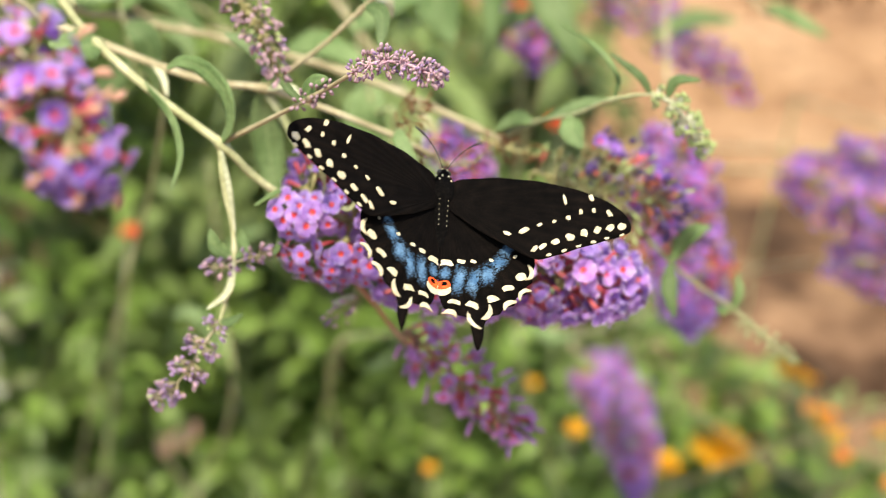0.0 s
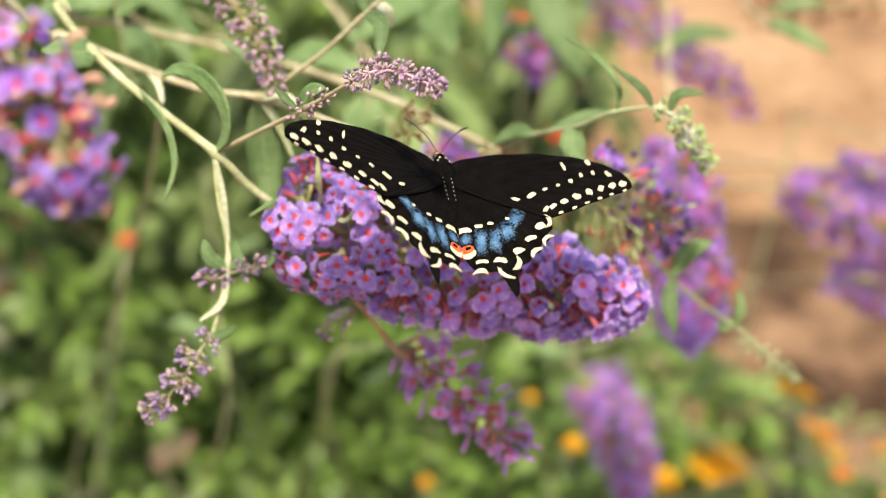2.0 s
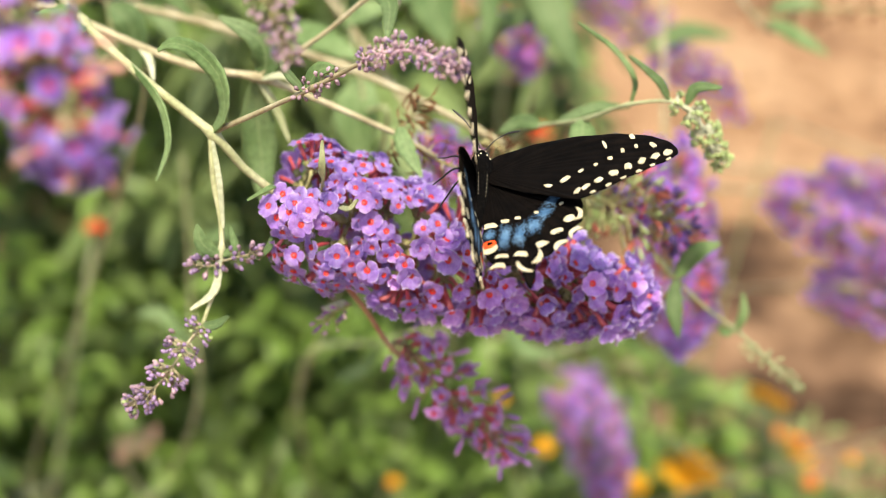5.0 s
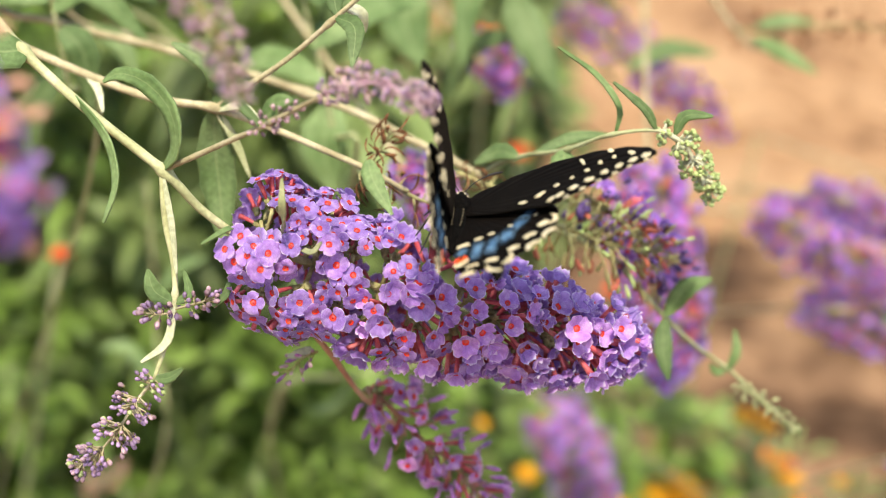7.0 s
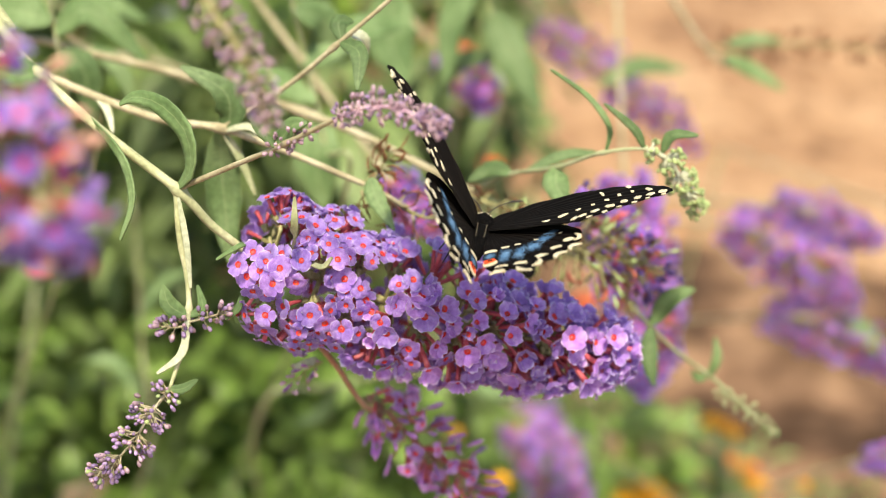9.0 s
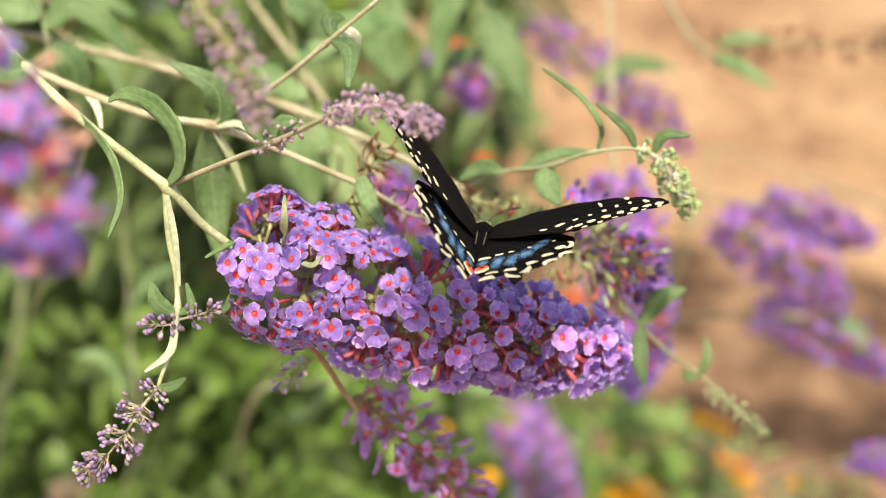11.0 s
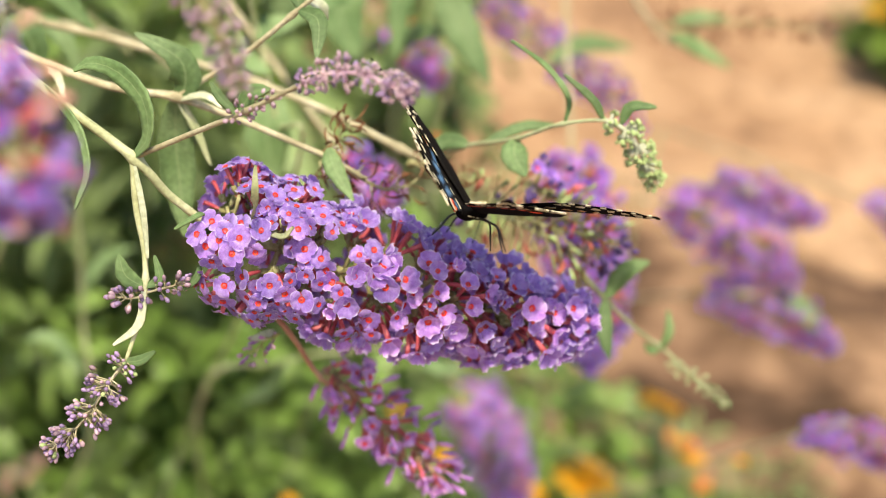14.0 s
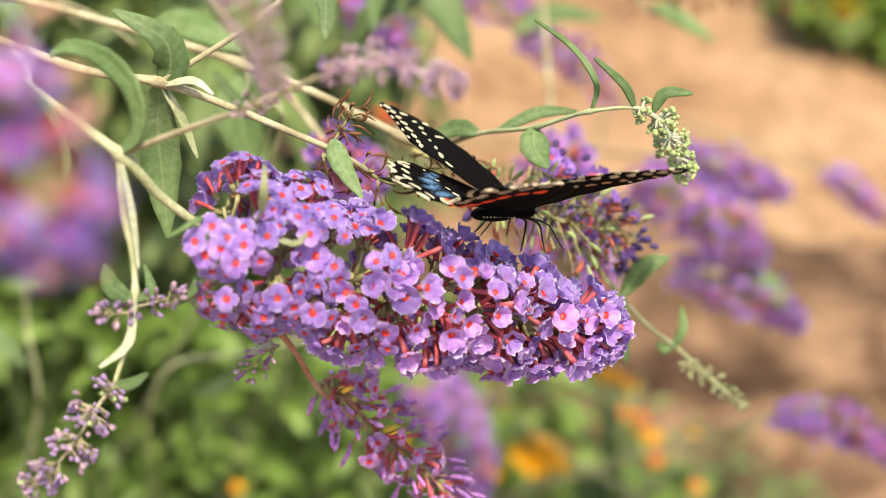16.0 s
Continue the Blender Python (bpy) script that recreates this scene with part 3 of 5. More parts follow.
shrub("shrub", (-0.85, 2.45, 0.45), (0.92, 0.50, 0.50), 2600, 0.11, FOLIAGE_LIGHT, 14, "sunlit yellow-green shrub at the back", 9, width=0.4)
shrub("shrub", (0.22, 1.10, 0.13), (0.20, 0.20, 0.20), 900, 0.055, FOLIAGE_LIGHT, 16, "low bright green plant between the flowers", 7, "plant", width=0.25)
shrub("shrub", (0.05, 1.30, 0.66), (0.10, 0.12, 0.22), 420, 0.060, FOLIAGE_GREY, 17, "loose grey-green plant rising beside the path", 8, "plant", 0.3, 0.3)
shrub("shrub", (0.52, 1.26, 0.10), (0.22, 0.16, 0.15), 520, 0.05, FOLIAGE_GREY, 18, "thin grey-green plants at the edge of the earth path", 8, "plant", 0.3, 0.2)
shrub("shrub", (1.95, 3.75, 0.20), (0.52, 0.45, 0.30), 1200, 0.13, FOLIAGE_LIGHT, 15, "sunlit low green plant across the earth path", 8, "plant", 0.3, 0.45)


# ---- yellow, orange and red garden flowers, and a pale bluish spot ----
def blossom(parent, centre, radius, mat, seed, name="bloom"):
    rnd = random.Random(seed)
    bm = bmesh.new()
    c = Vector(centre)
    for ring, (n, tilt, ln) in enumerate([(13, 10, 1.0), (11, 32, 0.85), (8, 55, 0.62), (5, 78, 0.42)]):
        for k in range(n):
            w = 2 * math.pi * k / n + ring * 0.4 + rnd.uniform(-.1, .1)
            t = radians(tilt + rnd.uniform(-8, 8))
            way = Vector((math.cos(w) * math.cos(t), math.sin(w) * math.cos(t), math.sin(t)))
            p = c + way * radius * 0.1
            leaf_into(bm, [p, p + way * radius * ln * 0.5, p + way * radius * ln - Vector((0, 0, 0.12 * radius))], radius * 0.42, (0, 0, 1) if tilt < 60 else (1, 0, 0.3), 0.15, 4, 0.08, 0.0002)
    for k in range(16):
        w, t = k * 2.4, 0.25 + 0.07 * k
        way = Vector((math.cos(w) * math.cos(t), math.sin(w) * math.cos(t), math.sin(t)))
        side = Vector((-math.sin(w), math.cos(w), 0))
        leaf_into(bm, [c + way * radius * 0.05 - side * radius * 0.2, c + way * radius * 0.42, c + way * radius * 0.3 + side * radius * 0.25], radius * 0.4, way, 0.1, 4, 0.08, 0.0002)
    return part(name, bm, mat, parent)


def flower_plant(base, heads, mat, seed, label, group="garden flowers"):
    """One plant on the ground with stems, leaves and open flower heads: heads are (place, radius)."""
    rnd = random.Random(seed)
    b = Vector((base[0], base[1], 0))
    root = thing("flowering_plant", b, label, "flower", group)
    bm = bmesh.new()
    for k, (h, r) in enumerate(heads):
        h = Vector(h)
        pts = [b, b.lerp(h, 0.55) + Vector((rnd.uniform(-.02, .02), rnd.uniform(-.02, .02), 0.02)), h]
        sb = bmesh.new()
        tube(sb, spline(pts, 8), [0.0025, 0.0018], 6)
        part("stalk", sb, STEM_GREY, root)
        blossom(root, h, r, mat, seed * 7 + k)
        for _ in range(16):
            u = rnd.uniform(0.15, 0.9)
            p = b.lerp(h, u)
            way = Vector((rnd.uniform(-1, 1), rnd.uniform(-1, 1), rnd.uniform(-.1, .6))).normalized()
            leaf_into(bm, [p, p + way * 0.03, p + way * 0.055 - Vector((0, 0, .012))], 0.016, (0.1, 0.1, 1), 0.2, 4)
    tagged(part("foliage", bm, FOLIAGE, root), kind="stuff")


flower_plant((0.25, 1.02), [((0.2285, 0.9181, 0.4570), 0.029), ((0.1768, 0.8962, 0.4524), 0.015)], YELLOW, 21, "golden-yellow garden flowers on green stalks")
flower_plant((0.42, 1.05), [((0.2750, 0.9300, 0.5440), 0.0100), ((0.2900, 0.9400, 0.5340), 0.0090), ((0.2950, 0.9200, 0.5420), 0.0090), ((0.3250, 0.9500, 0.4700), 0.0100), ((0.3320, 0.9300, 0.4800), 0.0100), ((0.3210, 0.9700, 0.4710), 0.0080), ((0.3840, 0.9600, 0.4630), 0.0060)], YELLOW, 22, "yellow garden flowers among thin leaves")
flower_plant((0.45, 1.15), [((0.3470, 0.9500, 0.4370), 0.0110), ((0.3210, 0.9900, 0.4630), 0.0090), ((0.3440, 1.0000, 0.4510), 0.0070), ((0.2720, 0.9700, 0.4350), 0.0070), ((0.4120, 0.9800, 0.3850), 0.0080)], ORANGE, 23, "small orange garden flowers by the earth path")
flower_plant((-0.02, 1.0), [((0.0910, 0.8700, 0.5030), 0.0100), ((0.0500, 0.9500, 0.4920), 0.0070), ((-0.0360, 0.8400, 0.4690), 0.0060)], YELLOW, 24, "small yellow garden flowers in low foliage")
flower_plant((0.05, 1.15), [((0.0175, 0.9320, 0.8589), 0.014), ((0.0534, 0.9381, 0.7660), 0.010)], RED, 25, "red-orange garden flowers on tall stalks")
flower_plant((-0.45, 0.95), [((-0.2817, 0.8240, 0.6945), 0.008)], RED, 26, "dim red flowers in the shade of the shrub")
# unidentified pale bluish spot, filled in with the blossom shape
flower_plant((-0.35, 1.2), [((-0.2752, 1.2567, 0.7583), 0.022)], WHITE, 27, "pale bluish-white spot above the shrub leaves")
flower_plant((0.16, 1.1), [((0.1371, 0.8740, 0.6843), 0.009), ((0.1913, 0.8536, 0.6864), 0.010)], RED, 28, "orange garden flowers behind the purple spikes")
flower_plant((1.7, 3.6), [((1.5857, 3.5008, 0.1571), 0.06), ((1.4521, 3.5298, 0.2309), 0.05)], YELLOW, 29, "yellow flowers on the plant across the path")


# ---- the main flowering branch ----
UP = Vector((-0.05, -0.75, 0.75))


def bough(parent, start, k=0.0):
    """The woody part of a branch: it rises from the foot of the bush and arches over to the place where the branch begins."""
    x, y, z = start
    stem("bough", parent, [(-0.98 + k, 0.82 + 0.3 * k, 0.0), (-0.95 + k, 0.82, 0.75), (-0.66 + k, 0.5 * (y + 0.8), 1.36), (0.5 * x - 0.28, y, max(z + 0.16, 1.36)), start], [0.006, 0.0045, 0.0032, 0.0022, 0.0018], STEM_TAN)


J = (-0.0693, 0.3331, 1.0074)


SPIKE_NODES = [(0.075, -16, 7, 12, 56), (0.145, -8, 7, 11, 54), (0.225, -5, 7, 11, 52), (0.31, 0, 7, 11, 50), (0.395, 4, 7, 10, 48), (0.48, 10, 7, 8, 47), (0.565, 16, 7, 8, 46),
               (0.65, 22, 7, 8, 46), (0.735, 28, 7, 7, 46), (0.82, 34, 6, 7, 46), (0.90, 42, 5, 7, 46), (0.96, 54, 4, 7, 46), (1.0, 80, 2, 6, 52)]


def main_branch():
    root = thing("butterfly_bush_branch", J, "pale green butterfly bush branch with a full lavender flower spike", "branch")
    bough(root, (-0.26, 0.42, 1.16))
    stem("stem", root, [(-0.26, 0.42, 1.16), (-0.1409, 0.3780, 1.0486), (-0.1313, 0.3688, 1.0397), (-0.1180, 0.3591, 1.0299), (-0.0945, 0.3458, 1.0180), J, (-0.0590, 0.3342, 0.9960), (-0.0480, 0.3361, 0.9868)], [0.0020, 0.0015, 0.0014, 0.0012], STEM_PALE, (0.44, 0.72))
    stem("side_shoot", root, [J, (-0.0673, 0.3276, 0.9945), (-0.0638, 0.3230, 0.9813), (-0.0629, 0.3165, 0.9686), (-0.0661, 0.3079, 0.9540)], [0.0011, 0.0010, 0.0008, 0.0006], STEM_PALE, (0.62,))
    stem("twig", root, [J, (-0.0540, 0.3271, 1.0182), (-0.0383, 0.3155, 1.0312), (-0.0270, 0.3089, 1.0407), (-0.0194, 0.3043, 1.0472)], [0.0009, 0.0007, 0.0006], STEM_TAN, (0.55,))
    cyme_panicle(root, [(-0.0485, 0.3360, 0.9892), (-0.0352, 0.3365, 0.9832), (-0.0190, 0.3370, 0.9782), (-0.0020, 0.3380, 0.9730), (0.0160, 0.3390, 0.9682), (0.0332, 0.3400, 0.9648), (0.0470, 0.3410, 0.9634), (0.0590, 0.3415, 0.9634)],
                 [0.0172, 0.0216, 0.0228, 0.0220, 0.0198, 0.0188, 0.0175, 0.0150, 0.0110], SPIKE_NODES, OPEN[:4] * 2 + OPEN[4:5], LIFTED[5:6] + LIFTED[8:] + BELLS * 3, 5, 0.98, "full lavender flower spike with orange-eyed florets")
    # leaves at the fork and along the stems
    leaf(root, [J, (-0.0646, 0.3304, 1.0154), (-0.0666, 0.3333, 1.0255), (-0.0751, 0.3386, 1.0311), (-0.0831, 0.3413, 1.0316), (-0.0879, 0.3420, 1.0284)], 0.0054, (-0.6, -0.6, 0.4), label="curved grey-green leaf")
    leaf(root, [(-0.1006, 0.3499, 1.0215), (-0.0886, 0.3390, 1.0160), (-0.0833, 0.3328, 1.0106), (-0.0813, 0.3278, 1.0031), (-0.0839, 0.3241, 0.9936)], 0.0024, (-0.5, -0.8, 0.2))
    leaf(root, [(-0.1154, 0.3578, 1.0297), (-0.1203, 0.3544, 1.0295), (-0.1300, 0.3489, 1.0316)], 0.012, UP)
    for pts, w, m in (
        ([(-0.0684, 0.3311, 1.0057), (-0.0646, 0.3243, 0.9947), (-0.0622, 0.3192, 0.9826)], 0.0012, LEAF_PALE),
        ([(-0.0631, 0.3188, 0.9731), (-0.0633, 0.3121, 0.9644), (-0.0698, 0.3083, 0.9589)], 0.0019, LEAF_PALE),
        ([(-0.0634, 0.3188, 0.9731), (-0.0684, 0.3185, 0.9766), (-0.0707, 0.3203, 0.9823)], 0.0045, LEAF),
        ([(-0.0628, 0.3188, 0.9731), (-0.0590, 0.3201, 0.9757), (-0.0612, 0.3240, 0.9810)], 0.0022, LEAF),
        ([(-0.0661, 0.3079, 0.9540), (-0.0616, 0.3065, 0.9558), (-0.0576, 0.3070, 0.9591)], 0.0025, LEAF),
        ([(-0.0516, 0.3179, 0.9740), (-0.0481, 0.3187, 0.9778), (-0.0475, 0.3206, 0.9815)], 0.0016, LEAF),
        ([(-0.0383, 0.3155, 1.0312), (-0.0345, 0.3154, 1.0377), (-0.0298, 0.3133, 1.0403)], 0.0045, LEAF),
        ([(-0.0383, 0.3155, 1.0312), (-0.0432, 0.3175, 1.0348), (-0.0463, 0.3193, 1.0383)], 0.0020, LEAF),
        ([(-0.0470, 0.3345, 0.9905), (-0.0480, 0.3200, 0.9978), (-0.0545, 0.3170, 0.9940)], 0.0010, LEAF),
        ([(-0.0340, 0.3330, 0.9900), (-0.0325, 0.3170, 1.0060), (-0.0328, 0.3165, 1.0165)], 0.0017, STEM_GREY),
        ([(-0.0310, 0.3330, 0.9880), (-0.0240, 0.3150, 0.9960), (-0.0210, 0.3120, 1.0010)], 0.0011, STEM_GREY),
    ):
        leaf(root, pts, w, UP, m)
    # hanging spike of buds below the side shoot, and little bud tufts at its node
    panicle(root, [(-0.0661, 0.3079, 0.9540), (-0.0710, 0.3035, 0.9474), (-0.0742, 0.2996, 0.9417), (-0.0791, 0.2956, 0.9359), (-0.0839, 0.2927, 0.9324)],
            [0.003, 0.0062, 0.0042, 0.0060, 0.0040, 0.0046, 0.0022], 230, VIOLET_BUDS * 4 + BUDS * 2 + GREEN_BUDS[1:], 6, (-5, 20, 40), STEM_TAN, "bud_spike", "bud", 0.80, "hanging spike of closed mauve buds", 4, 0.95, 0.0005, 0.55)
    panicle(root, [(-0.0636, 0.3179, 0.9713), (-0.0558, 0.3182, 0.9743), (-0.0521, 0.3189, 0.9759)], [0.0016, 0.0030, 0.0024], 34, VIOLET_BUDS + BUDS, 7, (0, 30, 60), STEM_TAN, "bud_tuft", "bud", 0.9, "", 3, 0.9, 0.0004)
    panicle(root, [(-0.0638, 0.3174, 0.9704), (-0.0671, 0.3163, 0.9703), (-0.0696, 0.3164, 0.9703)], [0.0016, 0.0030, 0.0026], 32, VIOLET_BUDS + BUDS, 8, (0, 30, 60), STEM_TAN, "bud_tuft", "bud", 0.9, "", 3, 0.9, 0.0004)
    panicle(root, [(-0.0397, 0.3161, 1.0301), (-0.0358, 0.3146, 1.0338), (-0.0294, 0.3112, 1.0384)], [0.0018, 0.0026, 0.0016], 34, BUDS, 9, (0, 30, 50), STEM_TAN, "bud_tuft", "bud", 0.8, "", 3, 0.9, 0.0004)
    panicle(root, [(-0.0209, 0.3050, 1.0463), (-0.0134, 0.2988, 1.0520), (-0.0053, 0.2922, 1.0549), (0.0020, 0.2864, 1.0547), (0.0058, 0.2842, 1.0549)],
            [0.0022, 0.0037, 0.0030, 0.0034, 0.0020], 190, BUDS + VIOLET_BUDS[1:], 10, (0, 20, 40), BUD_MAUVE, "bud_spike", "bud", 0.66, "small spike of greyish-mauve buds", 6, 0.9, 0.0006, 0.45)


main_branch()


# ---- the tan branch behind, with its dried flowers ----
def back_branch():
    fork = (-0.0643, 0.3759, 1.0100)
    root = thing("butterfly_bush_branch", fork, "tan butterfly bush branch with narrow leaves and dried flower remains", "branch")
    bough(root, (-0.24, 0.46, 1.06), 0.03)
    stem("stem", root, [(-0.24, 0.46, 1.06), (-0.1563, 0.4045, 1.0208), (-0.1434, 0.3998, 1.0186), (-0.1116, 0.3875, 1.0133), (-0.0856, 0.3796, 1.0098), fork, (-0.0440, 0.3734, 1.0057), (-0.0250, 0.3695, 1.0011), (-0.0146, 0.3669, 0.9986), (-0.0023, 0.3706, 0.9909)],
         [0.0018, 0.0014, 0.0011, 0.0009], STEM_TAN, (0.555,))
    stem("twig", root, [fork, (-0.0540, 0.3766, 1.0182), (-0.0418, 0.3771, 1.0283), (-0.0272, 0.3756, 1.0436), (-0.0117, 0.3748, 1.0601), (0.0008, 0.3695, 1.0766)], [0.0009, 0.0008, 0.0006], STEM_TAN, (0.57,))
    for pts, w, m in (
        ([fork, (-0.0615, 0.3761, 1.0147), (-0.0641, 0.3769, 1.0228), (-0.0779, 0.3780, 1.0289)], 0.0095, LEAF),
        ([fork, (-0.0646, 0.3791, 0.9942), (-0.0625, 0.3768, 0.9789), (-0.0596, 0.3709, 0.9630)], 0.0118, LEAF),
        ([fork, (-0.0581, 0.3764, 1.0001), (-0.0527, 0.3756, 0.9878)], 0.0022, STEM_GREY),
        ([(-0.0272, 0.3743, 1.0433), (-0.0211, 0.3672, 1.0428), (-0.0202, 0.3574, 1.0346)], 0.0052, LEAF),
        ([(-0.0274, 0.3756, 1.0436), (-0.0288, 0.3801, 1.0479), (-0.0246, 0.3833, 1.0477)], 0.0050, LEAF),
        ([(-0.0247, 0.3765, 1.0454), (-0.0214, 0.3808, 1.0429), (-0.0198, 0.3832, 1.0367)], 0.0045, LEAF_PALE),
        ([(-0.0147, 0.3656, 1.0025), (-0.0123, 0.3610, 0.9980), (-0.0053, 0.3528, 0.9911)], 0.0056, LEAF),
        ([(-0.0626, 0.3747, 1.0099), (-0.0549, 0.3718, 1.0132), (-0.0489, 0.3684, 1.0112)], 0.0018, LEAF_PALE),
        ([(-0.1075, 0.3859, 1.0126), (-0.1028, 0.3822, 1.0099), (-0.0998, 0.3771, 1.0043)], 0.0020, LEAF_PALE),
    ):
        leaf(root, pts, w, UP, m)
    panicle(root, [(-0.0140, 0.3699, 1.0001), (-0.0118, 0.3738, 1.0032), (-0.0095, 0.3767, 1.0068)], [0.002, 0.0042, 0.0045], 24, DRY, 31, (10, 35, 50), CALYX, "dried_tuft", "dried_floret", 1.0, "brown curled dried florets", 3, 0.9, 0.0006)
    panicle(root, [(-0.0172, 0.3662, 0.9970), (-0.0080, 0.3697, 0.9933), (0.0035, 0.3721, 0.9873), (0.0128, 0.3791, 0.9860)], [0.003, 0.0055, 0.0055, 0.0045], 34, DRY, 32, (0, 20, 40), CALYX, "dried_tuft", "dried_floret", 1.1, "brown curled dried florets", 5, 0.95, 0.0008)


back_branch()


# ---- the thick branch behind it, the green bud spike and the faded spike ----
def rear_branch():
    root = thing("butterfly_bush_branch", (-0.0221, 0.4255, 0.9921), "thick straw-coloured butterfly bush branch with a green bud spike", "branch")
    bough(root, (-0.30, 0.60, 1.05), 0.06)
    stem("stem", root, [(-0.30, 0.60, 1.05), (-0.1840, 0.4830, 1.0062), (-0.1460, 0.4680, 1.0002), (-0.1033, 0.4553, 0.9989), (-0.0572, 0.4377, 0.9970), (-0.0221, 0.4255, 0.9921), (0.0059, 0.4147, 0.9852), (0.0227, 0.4079, 0.9811)], [0.0016, 0.0015, 0.0014, 0.0013], STEM_TAN, (0.62, 0.88))
    stem("bud_stalk", root, [(0.0205, 0.4087, 0.9827), (0.0320, 0.3969, 0.9952), (0.0456, 0.3827, 1.0052), (0.0574, 0.3732, 1.0155), (0.0710, 0.3705, 1.0197), (0.0787, 0.3700, 1.0166)], [0.0009, 0.0007, 0.0006, 0.0005], STEM_GREY, (0.42, 0.62))
    panicle(root, [(0.0728, 0.3705, 1.0197), (0.0796, 0.3700, 1.0167), (0.0839, 0.3705, 1.0112), (0.0881, 0.3719, 1.0054), (0.0911, 0.3730, 1.0012)],
            [0.0030, 0.0042, 0.0050, 0.0040, 0.0042], 190, ROUND_BUDS, 41, (0, 20, 50), LEAF_PALE, "bud_spike", "bud", 0.74, "spike of closed cream-green buds in small clusters", 4, 0.9, 0.0010, 0.40)
    for pts, w, m in (
        ([(0.0595, 0.3734, 1.0161), (0.0594, 0.3743, 1.0244), (0.0512, 0.3758, 1.0335), (0.0387, 0.3772, 1.0404)], 0.0013, LEAF),
        ([(0.0709, 0.3707, 1.0200), (0.0666, 0.3706, 1.0261), (0.0561, 0.3701, 1.0336)], 0.0022, LEAF),
        ([(0.0768, 0.3702, 1.0192), (0.0791, 0.3709, 1.0250), (0.0868, 0.3693, 1.0265)], 0.0031, LEAF),
        ([(0.0456, 0.3826, 1.0050), (0.0459, 0.3771, 1.0009), (0.0499, 0.3727, 0.9968)], 0.0085, LEAF),
        ([(0.0365, 0.3936, 0.9977), (0.0496, 0.3985, 1.0034), (0.0620, 0.3992, 1.0051)], 0.0035, LEAF),
        ([(0.0320, 0.3969, 0.9952), (0.0253, 0.4011, 0.9943), (0.0180, 0.4027, 0.9885)], 0.0055, LEAF),
    ):
        leaf(root, pts, w, UP, m)
    panicle(root, [(0.0124, 0.4012, 0.9853), (0.0224, 0.3961, 0.9844), (0.0334, 0.3931, 0.9833)], [0.003, 0.0042, 0.004], 26, DRY, 42, (10, 25, 40), CALYX, "dried_tuft", "dried_floret", 1.0, "row of reddish-brown dried florets", 4, 0.95, 0.0009)
    panicle(root, [(0.0330, 0.3914, 0.9779), (0.0513, 0.3911, 0.9735), (0.0660, 0.3919, 0.9691), (0.0784, 0.3927, 0.9667)], [0.006, 0.0115, 0.0135, 0.012], 110, DRY[:2] + STRAW * 3 + FADED[:2] + FADED[2:] * 2, 43, (0, 15, 30), CALYX, "faded_spike", "dried_floret", 1.1, "faded flower spike with empty yellow-green calyces", 6, 0.95, 0.0011)
    panicle(root, [(0.0550, 0.4038, 0.9810), (0.0681, 0.4023, 0.9742), (0.0792, 0.3989, 0.9658), (0.0862, 0.3981, 0.9601)], [0.008, 0.0115, 0.012, 0.009], 84, FADED * 3 + DEEP[5:7] + STRAW + CLOSED[:1], 44, (0, 15, 40), CALYX, "panicle", "floret", 0.9, "withering dark violet florets", 6, 0.9, 0.001)


rear_branch()


# ---- the trailing stem ----
def trailing_stem():
    root = thing("trailing_stem", (0.0883, 0.3918, 0.9435), "thin grey-green stem with small oval leaves and a budding tip", "branch")
    stem("stem", root, [(0.0449, 0.4079, 0.9666), (0.0681, 0.4005, 0.9596), (0.0769, 0.3959, 0.9532), (0.0887, 0.3936, 0.9425), (0.1032, 0.4031, 0.9266), (0.1184, 0.4099, 0.9141), (0.1303, 0.4022, 0.9081), (0.1421, 0.3923, 0.9024)], [0.0011, 0.0009, 0.0007, 0.0004], STEM_GREY, (0.43, 0.71))
    for pts, w in (([(0.0887, 0.3920, 0.9439), (0.0939, 0.3938, 0.9540), (0.1021, 0.3940, 0.9590)], 0.0066), ([(0.0884, 0.3916, 0.9429), (0.0886, 0.3852, 0.9349), (0.0915, 0.3794, 0.9258)], 0.0060),
                   ([(0.1182, 0.4090, 0.9144), (0.1199, 0.4103, 0.9214), (0.1185, 0.4131, 0.9290)], 0.0030), ([(0.1178, 0.4099, 0.9140), (0.1140, 0.4086, 0.9134), (0.1113, 0.4089, 0.9162)], 0.003)):
        leaf(root, pts, w, UP)
    panicle(root, [(0.1217, 0.4058, 0.9104), (0.1304, 0.4016, 0.9070), (0.1374, 0.3958, 0.9048), (0.1427, 0.3913, 0.9027)], [0.0014, 0.0030, 0.0024, 0.0014], 60, GREEN_SMALL, 51, (0, 25, 45), STEM_GREY, "bud_spike", "bud", 0.5, "", 7, 0.9, 0.0004)


trailing_stem()


